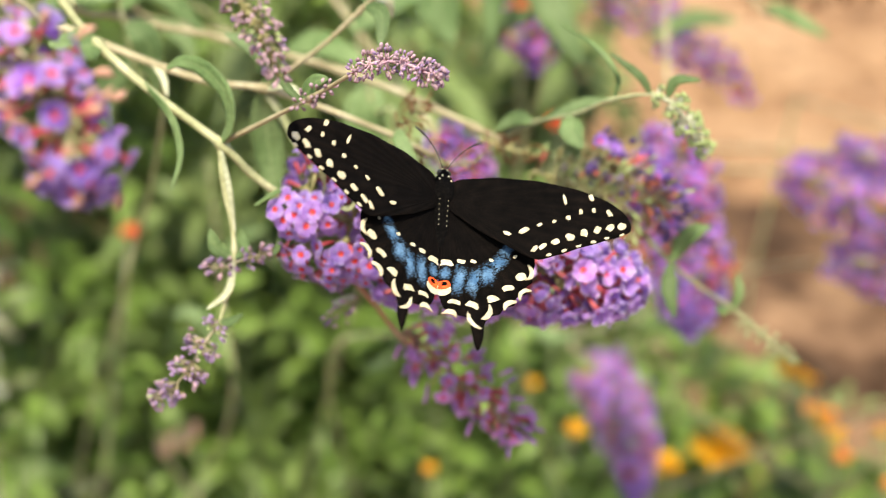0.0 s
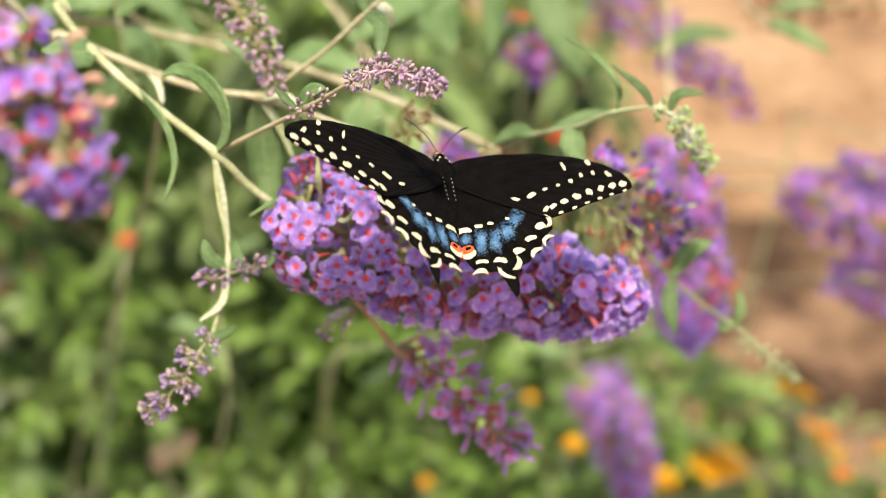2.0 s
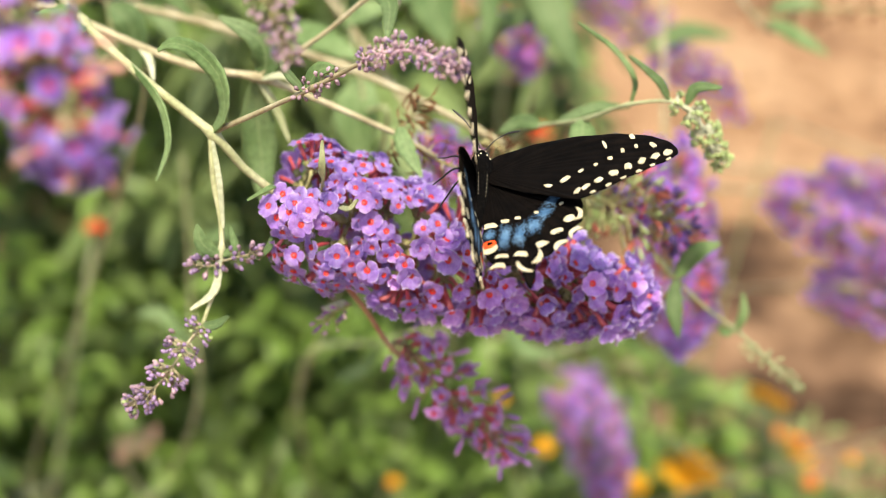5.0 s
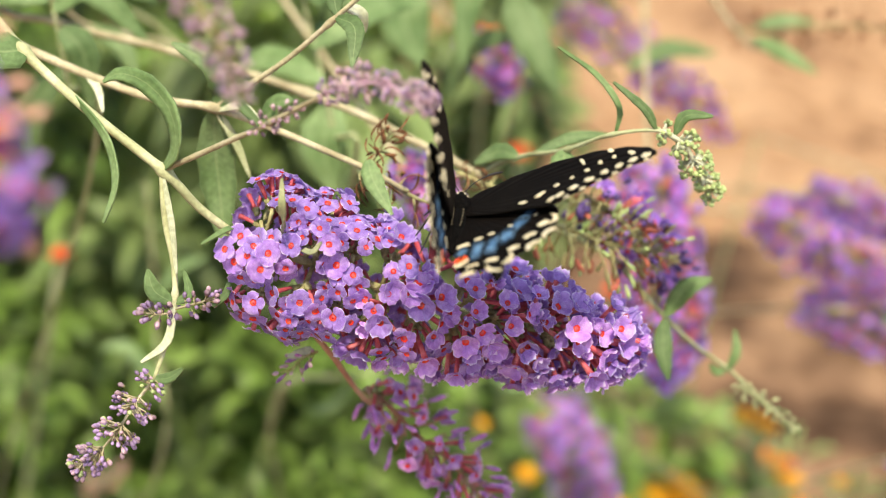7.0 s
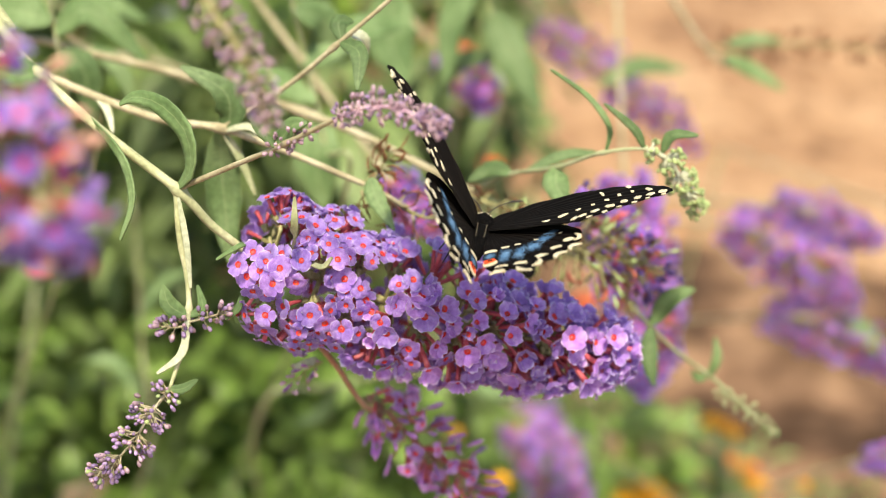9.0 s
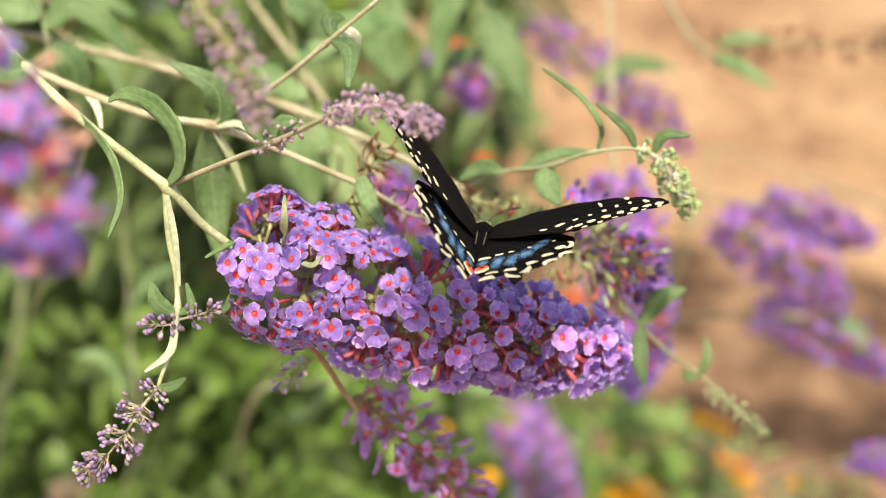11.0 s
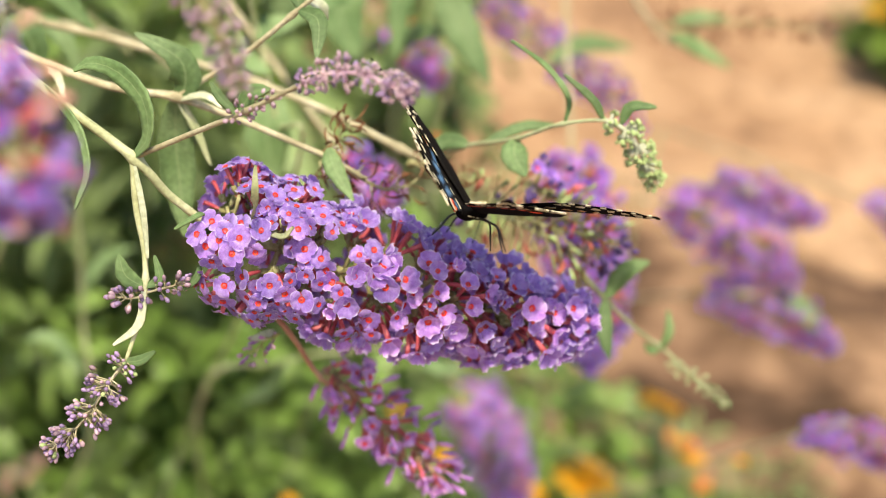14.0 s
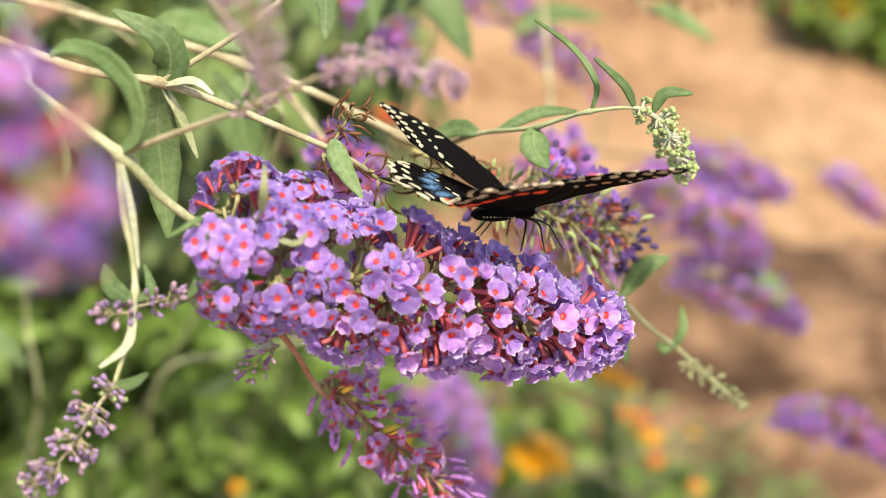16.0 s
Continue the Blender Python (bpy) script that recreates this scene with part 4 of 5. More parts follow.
# ---- the sparse spike below ----
def lower_spike():
    root = thing("butterfly_bush_spike", (-0.0193, 0.3463, 0.9427), "sparse magenta-purple flower spike on a reddish stem", "flower")
    stem("stem", root, [(-0.0346, 0.3448, 0.9612), (-0.0268, 0.3430, 0.9536), (-0.0192, 0.3458, 0.9419), (-0.0113, 0.3537, 0.9247), (0.0010, 0.3536, 0.9139)], [0.0010, 0.0009, 0.0008], STEM_RED)
    panicle(root, [(-0.0097, 0.3565, 0.9258), (-0.0015, 0.3562, 0.9188), (0.0092, 0.3537, 0.9100), (0.0218, 0.3512, 0.9013), (0.0327, 0.3482, 0.8914)], [0.0095, 0.0125, 0.0130, 0.0105, 0.008], 96, CLOSED * 3 + MAGENTA[2:6], 61, (20, 30, 45), STEM_RED, "panicle", "floret", 0.95, "", 7, 0.8, 0.0008)
    panicle(root, [(-0.0246, 0.3427, 0.9465), (-0.0287, 0.3390, 0.9458), (-0.0312, 0.3356, 0.9434)], [0.002, 0.006, 0.005], 18, CLOSED[1:] + BUDS, 62, (20, 40, 60), CALYX, "bud_tuft", "bud", 0.8, "", 3, 0.9, 0.0005)
    leaf(root, [(-0.0264, 0.3422, 0.9477), (-0.0297, 0.3396, 0.9468), (-0.0331, 0.3382, 0.9463)], 0.0025, UP, LEAF_PALE)


lower_spike()


# ---- spikes near and far round the subject ----
def lone_spike(axis, radius, count, shapes, seed, label, stem_points, mat=None, size=1.05, lean=(-20, 10, 20, 60), whorls=9, leaves=(), clump=0.62):
    root = thing("butterfly_bush_spike", stem_points[0], label, "flower", "butterfly bush flower spikes")
    stem("stem", root, list(stem_points) + [axis[0], axis[1]], [0.0016, 0.0012], mat or STEM_TAN)
    x, y, z = stem_points[0]
    if z > 0.9:
        bough(root, stem_points[0], 0.02 * (seed % 7))
    else:
        stem("bough", root, [(x, y + 0.05, 0.0), (x - 0.01, y + 0.04, 0.5 * z), stem_points[0]], [0.0028, 0.0020, 0.0016], STEM_GREY)
    panicle(root, axis, radius, count, shapes, seed, lean, size=size, whorls=whorls, clump=clump)
    for pts, w in leaves:
        leaf(root, pts, w, UP)


lone_spike([(-0.0826, 0.2168, 1.0825), (-0.0753, 0.2098, 1.0780), (-0.0678, 0.2029, 1.0735), (-0.0623, 0.1962, 1.0694), (-0.0597, 0.1916, 1.0648)], [0.0095, 0.0135, 0.0090, 0.0135, 0.0085, 0.0120, 0.006], 80, OPEN[:4] + OPEN[4:8] + DEEP[4:7] + WILTED * 2, 71,
           "soft lavender and pink flower spike on an arching stem", [(-0.25, 0.16, 1.30), (-0.1034, 0.2360, 1.0974)], size=0.95, whorls=5, clump=0.42)
lone_spike([(-0.0535, 0.2643, 1.0930), (-0.0461, 0.2621, 1.0845), (-0.0395, 0.2603, 1.0769), (-0.0354, 0.2590, 1.0700), (-0.0325, 0.2574, 1.0627)], [0.0034, 0.0046, 0.0046, 0.0040, 0.0022], 240, BUDS * 3 + VIOLET_BUDS[:1] + GREEN_BUDS[1:], 72,
           "drooping spike of greyish-pink closed buds", [(-0.12, 0.22, 1.19)], size=0.68, lean=(0, 25, 45))
lone_spike([(0.1068, 0.6045, 0.9030), (0.1123, 0.5886, 0.8832), (0.1178, 0.5709, 0.8598), (0.1221, 0.5590, 0.8366), (0.1241, 0.5523, 0.8237)], [0.014, 0.022, 0.024, 0.020, 0.011], 300, OPEN[4:] + DEEP[4:] * 2, 73,
           "upright lavender flower spike, hanging down behind the branch", [(0.10, 0.75, 1.0)], size=1.15)
lone_spike([(0.1154, 0.7604, 0.9005), (0.1321, 0.7584, 0.8973), (0.1469, 0.7564, 0.8939), (0.1689, 0.7464, 0.8750)], [0.009, 0.014, 0.015, 0.008], 56, DEEP + OPEN[:2], 74,
           "violet flower spike among grey-green leaves", [(0.02, 0.70, 1.0)], leaves=[([(0.1046, 0.7531, 0.9077), (0.1283, 0.7590, 0.9202), (0.1586, 0.7588, 0.9208)], 0.013)])
lone_spike([(0.0716, 0.8345, 0.9120), (0.0918, 0.8307, 0.9052), (0.1159, 0.8270, 0.8988), (0.1321, 0.8239, 0.8935)], [0.011, 0.016, 0.015, 0.009], 70, DEEP, 75,
           "dark violet flower spike in half shade", [(-0.02, 0.72, 1.06)])
lone_spike([(0.1487, 0.6687, 0.9640), (0.1765, 0.6696, 0.9667), (0.2041, 0.6714, 0.9712), (0.2447, 0.6709, 0.9718)], [0.005, 0.006, 0.005, 0.004], 54, DRY[1:2], 76,
           "spent flower spike with dark dried beads", [(0.05, 0.72, 1.08)], whorls=7, size=1.8, leaves=[([(0.1562, 0.6572, 0.9638), (0.1722, 0.6542, 0.9584), (0.1909, 0.6498, 0.9506)], 0.009), ([(0.1571, 0.6600, 0.9693), (0.1705, 0.6619, 0.9733), (0.1873, 0.6621, 0.9744)], 0.007)])
lone_spike([(0.2155, 0.7785, 0.8079), (0.2400, 0.7730, 0.7981), (0.2687, 0.7659, 0.7852), (0.2933, 0.7596, 0.7737)], [0.014, 0.024, 0.024, 0.012], 200, DEEP[4:] * 2 + OPEN[4:], 77,
           "full violet flower spike in front of the earth path", [(0.05, 1.0, 0.7)], size=1.1)
lone_spike([(0.2563, 0.8222, 0.8068), (0.2770, 0.8200, 0.8033), (0.3022, 0.8161, 0.7966), (0.3250, 0.8140, 0.7934)], [0.012, 0.018, 0.017, 0.009], 140, OPEN[4:] + DEEP[4:], 78,
           "soft lavender flower spike in front of the earth path", [(0.1, 1.05, 0.7)], size=1.1)
lone_spike([(0.2543, 0.7686, 0.7460), (0.2826, 0.7658, 0.7416), (0.3112, 0.7621, 0.7355), (0.3366, 0.7547, 0.7219)], [0.012, 0.020, 0.019, 0.010], 150, DEEP[4:] + OPEN[4:6], 79,
           "drooping violet flower spike in front of the earth path", [(0.12, 1.05, 0.55)], size=1.1, leaves=[([(0.2943, 0.7611, 0.7549), (0.3150, 0.7564, 0.7463), (0.3325, 0.7479, 0.7305)], 0.014)])
lone_spike([(0.0950, 0.7660, 0.6373), (0.1080, 0.7588, 0.6238), (0.1190, 0.7478, 0.6028), (0.1269, 0.7348, 0.5777), (0.1309, 0.7254, 0.5595)], [0.022, 0.027, 0.024, 0.017, 0.011], 260, OPEN[3:] + DEEP[4:7], 80,
           "broad lavender and pink flower spike low in the bush", [(0.0, 0.95, 0.62)], size=1.2)
lone_spike([(0.2980, 0.6544, 0.7136), (0.3162, 0.6519, 0.7127), (0.3417, 0.6483, 0.7111), (0.3644, 0.6406, 0.7011)], [0.008, 0.014, 0.015, 0.009], 80, DEEP, 81,
           "violet flower spike arching over the earth path", [(0.15, 0.9, 0.4)], size=1.2)
lone_spike([(0.4046, 0.9005, 0.7722), (0.4236, 0.8934, 0.7626), (0.4431, 0.8841, 0.7490)], [0.010, 0.014, 0.008], 50, OPEN, 82,
           "small lavender flower spike over the path", [(0.3, 1.2, 0.7)], size=1.2)
lone_spike([(-0.2470, 0.7500, 0.5380), (-0.2320, 0.7500, 0.5480), (-0.2200, 0.7500, 0.5600)], [0.003, 0.006, 0.004], 40, BUDS + WILTED, 85,
           "small dull mauve flower low in the shrub", [(-0.21, 0.80, 0.40)], size=1.2, whorls=4)
lone_spike([(-0.0103, 0.5013, 0.9386), (-0.0022, 0.4982, 0.9327), (0.0059, 0.4950, 0.9269)], [0.009, 0.013, 0.009], 44, DEEP[4:] + MAGENTA[5:7], 83,
           "magenta-purple flower spike behind the branches", [(-0.1, 0.6, 1.0)], size=1.1)
lone_spike([(0.0074, 0.7184, 0.9242), (0.0219, 0.7142, 0.9165), (0.0330, 0.7098, 0.9085)], [0.010, 0.014, 0.010], 50, DEEP, 84,
           "dull violet flower spike deep in the bush", [(-0.1, 0.85, 1.0)], size=1.1)


# ---- single leafy shoots behind the flowers ----
def leafy_shoot(points, leaves, mat=None, label="leafy butterfly bush shoot with long grey-green leaves"):
    root = thing("leafy_shoot", points[0], label, "branch", "leafy shoots")
    x, y, z = points[0]
    stem("stem", root, [(x, y + 0.02, 0.0)] + list(points), [0.0011, 0.0009, 0.0006], mat or STEM_GREY)
    for pts, w in leaves:
        leaf(root, pts, w, UP)


leafy_shoot([(-0.05, 0.9, 0.4), (0.0303, 0.6070, 0.9050), (0.0316, 0.5959, 0.9711), (0.0184, 0.5961, 1.0150)], [
    ([(0.0263, 0.5962, 0.9935), (0.0363, 0.5877, 0.9772), (0.0542, 0.5750, 0.9531)], 0.019), ([(0.0189, 0.5936, 1.0102), (0.0076, 0.5834, 0.9898), (0.0078, 0.5698, 0.9632)], 0.013),
    ([(-0.0209, 0.5900, 1.0016), (-0.0212, 0.5788, 0.9798), (-0.0110, 0.5692, 0.9614)], 0.024), ([(0.0316, 0.5959, 0.9711), (0.0101, 0.6118, 0.9575), (0.0011, 0.6090, 0.9298)], 0.012)])
leafy_shoot([(-0.15, 0.85, 0.4), (-0.0360, 0.4993, 0.9117), (-0.0411, 0.4898, 0.9589), (-0.0521, 0.4974, 0.9952), (-0.0624, 0.4944, 1.0328)], [
    ([(-0.0422, 0.4947, 0.9684), (-0.0440, 0.4864, 0.9522), (-0.0390, 0.4824, 0.9335)], 0.020), ([(-0.0516, 0.4952, 0.9910), (-0.0351, 0.5119, 1.0021), (-0.0124, 0.5342, 1.0027)], 0.016),
    ([(-0.0574, 0.4960, 1.0143), (-0.0465, 0.5040, 1.0083), (-0.0411, 0.5062, 0.9909)], 0.016), ([(-0.0456, 0.4890, 0.9791), (-0.0689, 0.5021, 0.9819), (-0.0867, 0.5088, 0.9725)], 0.012)])
leafy_shoot([(-0.35, 0.8, 0.4), (-0.1454, 0.4950, 0.9213), (-0.1423, 0.4672, 0.9769), (-0.1463, 0.4641, 1.0145), (-0.1516, 0.4638, 1.0358)], [
    ([(-0.1433, 0.4602, 1.0071), (-0.1312, 0.4645, 1.0159), (-0.1101, 0.4658, 0.9973)], 0.012), ([(-0.1405, 0.4573, 1.0015), (-0.1311, 0.4536, 0.9947), (-0.1284, 0.4531, 0.9719)], 0.012),
    ([(-0.1459, 0.4621, 1.0107), (-0.1614, 0.4636, 1.0131), (-0.1777, 0.4592, 1.0038)], 0.016), ([(-0.1427, 0.4693, 0.9809), (-0.1578, 0.4709, 0.9616), (-0.1610, 0.4694, 0.9367)], 0.014)])
leafy_shoot([(-0.10, 0.9, 0.3), (-0.0854, 0.6150, 0.7190), (-0.0359, 0.6036, 0.7645), (0.0338, 0.6117, 0.7827), (0.0744, 0.6075, 0.8199)], [
    ([(0.0338, 0.6117, 0.7827), (0.0483, 0.6047, 0.7696), (0.0680, 0.6038, 0.7686)], 0.009), ([(-0.0359, 0.6036, 0.7645), (-0.0447, 0.6042, 0.7434), (-0.0613, 0.6090, 0.7301)], 0.008)], STEM_PALE, "thin pale shoot crossing the foliage")
leafy_shoot([(-0.35, 0.9, 0.2), (-0.1624, 0.6340, 0.6437), (-0.1557, 0.6290, 0.7659), (-0.1595, 0.6308, 0.8569)], [([(-0.1567, 0.6304, 0.7247), (-0.1757, 0.6393, 0.7413), (-0.1928, 0.6388, 0.7397)], 0.008), ([(-0.1587, 0.6351, 0.7775), (-0.1457, 0.6446, 0.7966), (-0.1298, 0.6481, 0.8041)], 0.007)], STEM_PALE, "thin pale upright shoot in the shrub")


leafy_shoot([(-0.34, 0.62, 0.80), (-0.1960, 0.5200, 0.9910), (-0.1500, 0.5200, 0.9820), (-0.1100, 0.5200, 0.9770), (-0.0880, 0.5200, 0.9640)], [([(-0.1500, 0.5200, 0.9820), (-0.1350, 0.5150, 0.9760), (-0.1270, 0.5100, 0.9610)], 0.008)], STEM_TAN, "pale tan shoot arching behind the branches")
leafy_shoot([(-0.36, 0.70, 0.82), (-0.2260, 0.6000, 0.9750), (-0.1810, 0.6000, 0.9710), (-0.1480, 0.6000, 0.9600), (-0.1220, 0.6000, 0.9390)], [([(-0.1810, 0.6000, 0.9710), (-0.1590, 0.5900, 0.9790), (-0.1370, 0.5800, 0.9760)], 0.010)], STEM_PALE, "pale green shoot among the leaves behind")
leafy_shoot([(0.14, 0.95, 0.2), (0.0340, 0.7600, 0.6510), (0.0750, 0.7600, 0.6710), (0.1110, 0.7600, 0.6880), (0.1400, 0.7600, 0.7040)], [], STEM_PALE, "pale straw-coloured twig crossing the low foliage")
leafy_shoot([(0.06, 0.95, 0.3), (0.1270, 0.8000, 0.6340), (0.1700, 0.8000, 0.5900), (0.2170, 0.8000, 0.5570), (0.2830, 0.8000, 0.5150)], [], STEM_TAN, "dry brown twig with a pale node, leaning towards the path")


# ---- the butterfly ----
MM = 0.00106
HINGE = Vector((1.5, -1.0, 0.0)) * MM


def camber(x, y):
    """Height of the wing's gentle arch over its plane, in millimetres."""
    return 1.3 * math.sin(math.pi * min(1.0, max(0.0, x / 54))) + 0.25 * math.sin(y * 0.22)


FORE = [(1.5, 3.2), (4.5, 4.9), (13, 5.8), (22.7, 5.4), (32.8, 3.9), (41, 1.7), (47.5, -1.5), (51, -5.0), (52, -8.5), (50.9, -11), (46, -13.7), (39, -17), (32, -20.4), (26.6, -22.4), (22.5, -21.0), (13, -14.8), (5, -8.2), (1.5, -4)]
HIND = [(1.5, 0.0), (12, -3.0), (20.5, -9.0), (24.8, -15.5), (26.0, -20.8), (25.0, -24.6), (25.4, -26.6), (23.6, -28.8), (23.6, -30.8), (21.2, -32.4), (20.6, -34.8), (18, -36.2), (16.6, -38.4), (14.0, -39.6), (12.8, -42.5), (12.6, -46.5), (11.2, -50.7), (9.9, -46.8), (9.6, -43.2), (8.0, -40.6), (5.6, -39.9), (4.6, -38.6), (2.4, -38.4), (0.9, -35.5), (0.3, -31), (0.2, -22), (0.4, -10), (0.8, -3)]


def wing(name, outline, side, lift, parent):
    """A wing as two thin skins with a rim, arched and faintly pleated along its veins."""
    n = 7 * (len(outline) - 1)
    rim = [Vector((p.x, p.y)) for p in spline([(x, y, 0) for x, y in outline + outline[:1]], n)][:-1]
    c = Vector((outline[0][0] * 0.6 + 0.6, -2.2))
    bm = bmesh.new()
    vein = bm.verts.layers.float.new("vein")
    skins = []
    for z in (0.07, -0.07):
        rows = []
        for i in range(1, 9):
            u = i / 8
            row = []
            for k, p in enumerate(rim):
                q = c.lerp(p, u)
                pleat = 0.12 * u * math.cos(k / len(rim) * 2 * math.pi * 16)
                v = bm.verts.new((side * (q.x * MM - HINGE.x), q.y * MM - HINGE.y, (camber(q.x, q.y) + pleat + z * (1.2 - 0.8 * u) + lift) * MM))
                v[vein] = u * (0.5 + 0.5 * math.cos(k / len(rim) * 2 * math.pi * 16))
                row.append(v)
            rows.append(row)
        mid = bm.verts.new((side * (c.x * MM - HINGE.x), c.y * MM - HINGE.y, (camber(c.x, c.y) + z + lift) * MM))
        m = len(rim)
        for k in range(m):
            bm.faces.new((mid, rows[0][k], rows[0][(k + 1) % m]))
            for a, b in zip(rows, rows[1:]):
                bm.faces.new((a[k], b[k], b[(k + 1) % m], a[(k + 1) % m]))
        skins.append(rows[-1])
    for k in range(len(rim)):
        j = (k + 1) % len(rim)
        bm.faces.new((skins[0][k], skins[0][j], skins[1][j], skins[1][k]))
    bmesh.ops.recalc_face_normals(bm, faces=bm.faces)
    ob = new(name, mesh_of(name, bm, WING))
    ob.parent = parent
    return ob


def squared(c):
    """Draws a circle's sine or cosine out towards a rounded square."""
    return math.copysign(abs(c) ** 0.72, c)


def marking(wing_ob, side, lift, spots, mat, name, faces=(1,)):
    """Scale patches lying on a wing: (x, y, half length, half width, angle, bend) in millimetres; faces: 1 above, -1 below."""
    for x, y, a, b, turn, bend in spots:
        bm = bmesh.new()
        layer = bm.verts.layers.float.new("rim")
        edges = []
        for face in faces:
            def put(s, t, edge):
                r = radians(turn)
                s2, t2 = s, t + bend * (s / max(a, 0.01)) ** 2 * b
                px, py = x + s2 * math.cos(r) - t2 * math.sin(r), y + s2 * math.sin(r) + t2 * math.cos(r)
                v = bm.verts.new((side * (px * MM - HINGE.x), py * MM - HINGE.y, (camber(px, py) + lift + face * 0.26) * MM))
                v[layer] = edge
                return v
            rings = [[put(a * q * squared(math.cos(w)) * (1 + 0.15 * math.sin(3 * w + x) + 0.08 * math.sin(5 * w + y)), b * q * squared(math.sin(w)) * (1 + 0.22 * math.sin(2 * w + y)), q) for w in [2 * math.pi * k / 14 for k in range(14)]] for q in (0.35, 0.7, 1.0)]
            edges.append(rings[-1])
            mid = put(0, 0, 0)
            for k in range(14):
                j = (k + 1) % 14
                bm.faces.new((mid, rings[0][k], rings[0][j]))
                for p, q in zip(rings, rings[1:]):
                    bm.faces.new((p[k], q[k], q[j], p[j]))
        if len(edges) == 2:
            # a spot on both faces wraps the wing's rim
            for k in range(14):
                j = (k + 1) % 14
                bm.faces.new((edges[0][k], edges[0][j], edges[1][j], edges[1][k]))
        bmesh.ops.recalc_face_normals(bm, faces=bm.faces) if len(edges) == 2 else None
        ob = new(name, mesh_of(name, bm, mat))
        ob.parent = wing_ob


FORE_OUTER = [(49.4, -8.7, 1.25, 0.95, 70, 0), (46.1, -9.6, 1.3, 1.0, 70, 0), (42.6, -10.7, 1.3, 1.0, 70, 0), (38.9, -12.3, 1.25, 1.05, 70, 0), (35.0, -14.1, 1.2, 1.05, 60, 0), (31.1, -16.1, 1.15, 0.95, 50, 0), (27.5, -18.0, 1.3, 0.75, 40, 0), (25.4, -19.0, 1.25, 0.6, 50, 0)]
FORE_INNER = [(46.1, -4.5, 1.1, 0.75, 120, 0), (41.8, -3.9, 0.75, 0.55, 100, 0), (38.2, -4.8, 0.8, 0.6, 90, 0), (34.7, -7.2, 0.75, 0.58, 80, 0), (30.8, -8.8, 0.6, 0.45, 70, 0), (26.8, -10.3, 0.75, 0.5, 40, 0), (22.6, -12.5, 1.55, 0.8, 30, 0), (18.0, -13.8, 1.2, 0.5, -30, 0), (41.2, 0.4, 1.1, 0.7, 95, 0), (33.9, -1.0, 1.7, 0.36, 100, 0.6)]
FORE_EDGE = [(49.3, -11.7, 0.69, 0.34, 30, 0), (45.0, -13.5, 0.73, 0.34, 25, 0), (41.3, -15.2, 0.73, 0.39, 25, 0), (37.3, -17.1, 0.77, 0.39, 25, 0), (33.3, -19.0, 0.77, 0.39, 25, 0), (29.2, -20.8, 0.77, 0.39, 25, 0)]
FORE_SPOTS = FORE_OUTER + FORE_INNER + FORE_EDGE
HIND_SPOTS = [(22.2, -25.6, 1.51, 1.13, 10, 0), (18.7, -29.6, 1.59, 1.03, 20, -0.5), (14.6, -33.6, 1.59, 0.95, 30, -0.5), (9.6, -36.2, 1.7, 1.13, -20, -0.3), (4.8, -35.8, 1.7, 0.82, -5, -0.6),
              (25.2, -24, 2.4, 0.71, 85, 1.34), (22.6, -30.2, 2.28, 0.71, 45, -1.8), (18.8, -34.4, 2.28, 0.71, 45, -1.8), (14, -38.8, 2.74, 0.64, 65, 1.8), (9.2, -41.8, 2.86, 0.64, -55, 1.8), (3.9, -39, 1.94, 0.64, -10, -1.8),
              (14, -21.4, 0.6, 0.5, 0, 0), (9.2, -22.4, 0.8, 0.6, 0, 0), (6, -22.9, 1.1, 0.8, 0, 0), (2, -23.6, 1.68, 1.17, 0, -0.4), (20.5, -19.2, 0.7, 0.45, 40, 0)]
HIND_BLUE = [(18.3, -17.3, 3.3, 2.4, 60, 0), (16.0, -22.0, 4.0, 2.5, 66, 0), (13.2, -26.2, 4.8, 2.4, 74, 0), (9.7, -28.6, 5.5, 2.5, 82, 0), (5.8, -28.7, 5.6, 2.4, 88, 0), (1.8, -27.2, 2.6, 1.7, 90, 0)]
HIND_EYE = [(1.6, -31.0, 1.6, 1.5, 0, 0)]
HIND_PUPIL = [(1.8, -30.6, 0.75, 0.7, 0, 0)]
HIND_UNDER = [(17.5, -20.0, 2.0, 1.5, 60, 0), (14.2, -24.0, 2.0, 1.5, 60, 0), (10.5, -26.6, 2.0, 1.6, 70, 0), (6.4, -27.2, 2.0, 1.6, 80, 0), (2.6, -28.0, 1.6, 1.5, 90, 0), (1.6, -31.2, 1.9, 1.6, 0, 0)]
FORE_UNDER = [(22.6, -12.7, 1.8, 1.0, 30, 0), (26.8, -10.5, 1.6, 0.9, 40, 0), (30.8, -9.0, 1.5, 0.9, 60, 0), (34.7, -7.4, 1.4, 0.9, 70, 0), (18.2, -14.0, 1.6, 0.9, 0, 0)]


def ball(centre, radii, segments=14):
    bm = bmesh.new()
    bmesh.ops.create_uvsphere(bm, u_segments=segments, v_segments=segments // 2 + 2, radius=1)
    for v in bm.verts:
        k = 1 + 0.05 * noise.noise(v.co * 7)
        v.co = Vector((v.co.x * radii[0] * k + centre[0], v.co.y * radii[1] * k + centre[1], v.co.z * radii[2] * k + centre[2])) * MM
    return bm


def limb_part(name, points, radii, mat, parent, sides=6):
    bm = bmesh.new()
    tube(bm, spline([Vector(p) * MM for p in points], 14), [r * MM for r in radii], sides)
    return part_at(name, bm, mat, parent)


def part_at(name, bm, mat, parent, label=""):
    """A part built in its thing's own space."""
    ob = new(name, mesh_of(name, bm, mat))
    ob.parent = parent
    return tagged(ob, label)


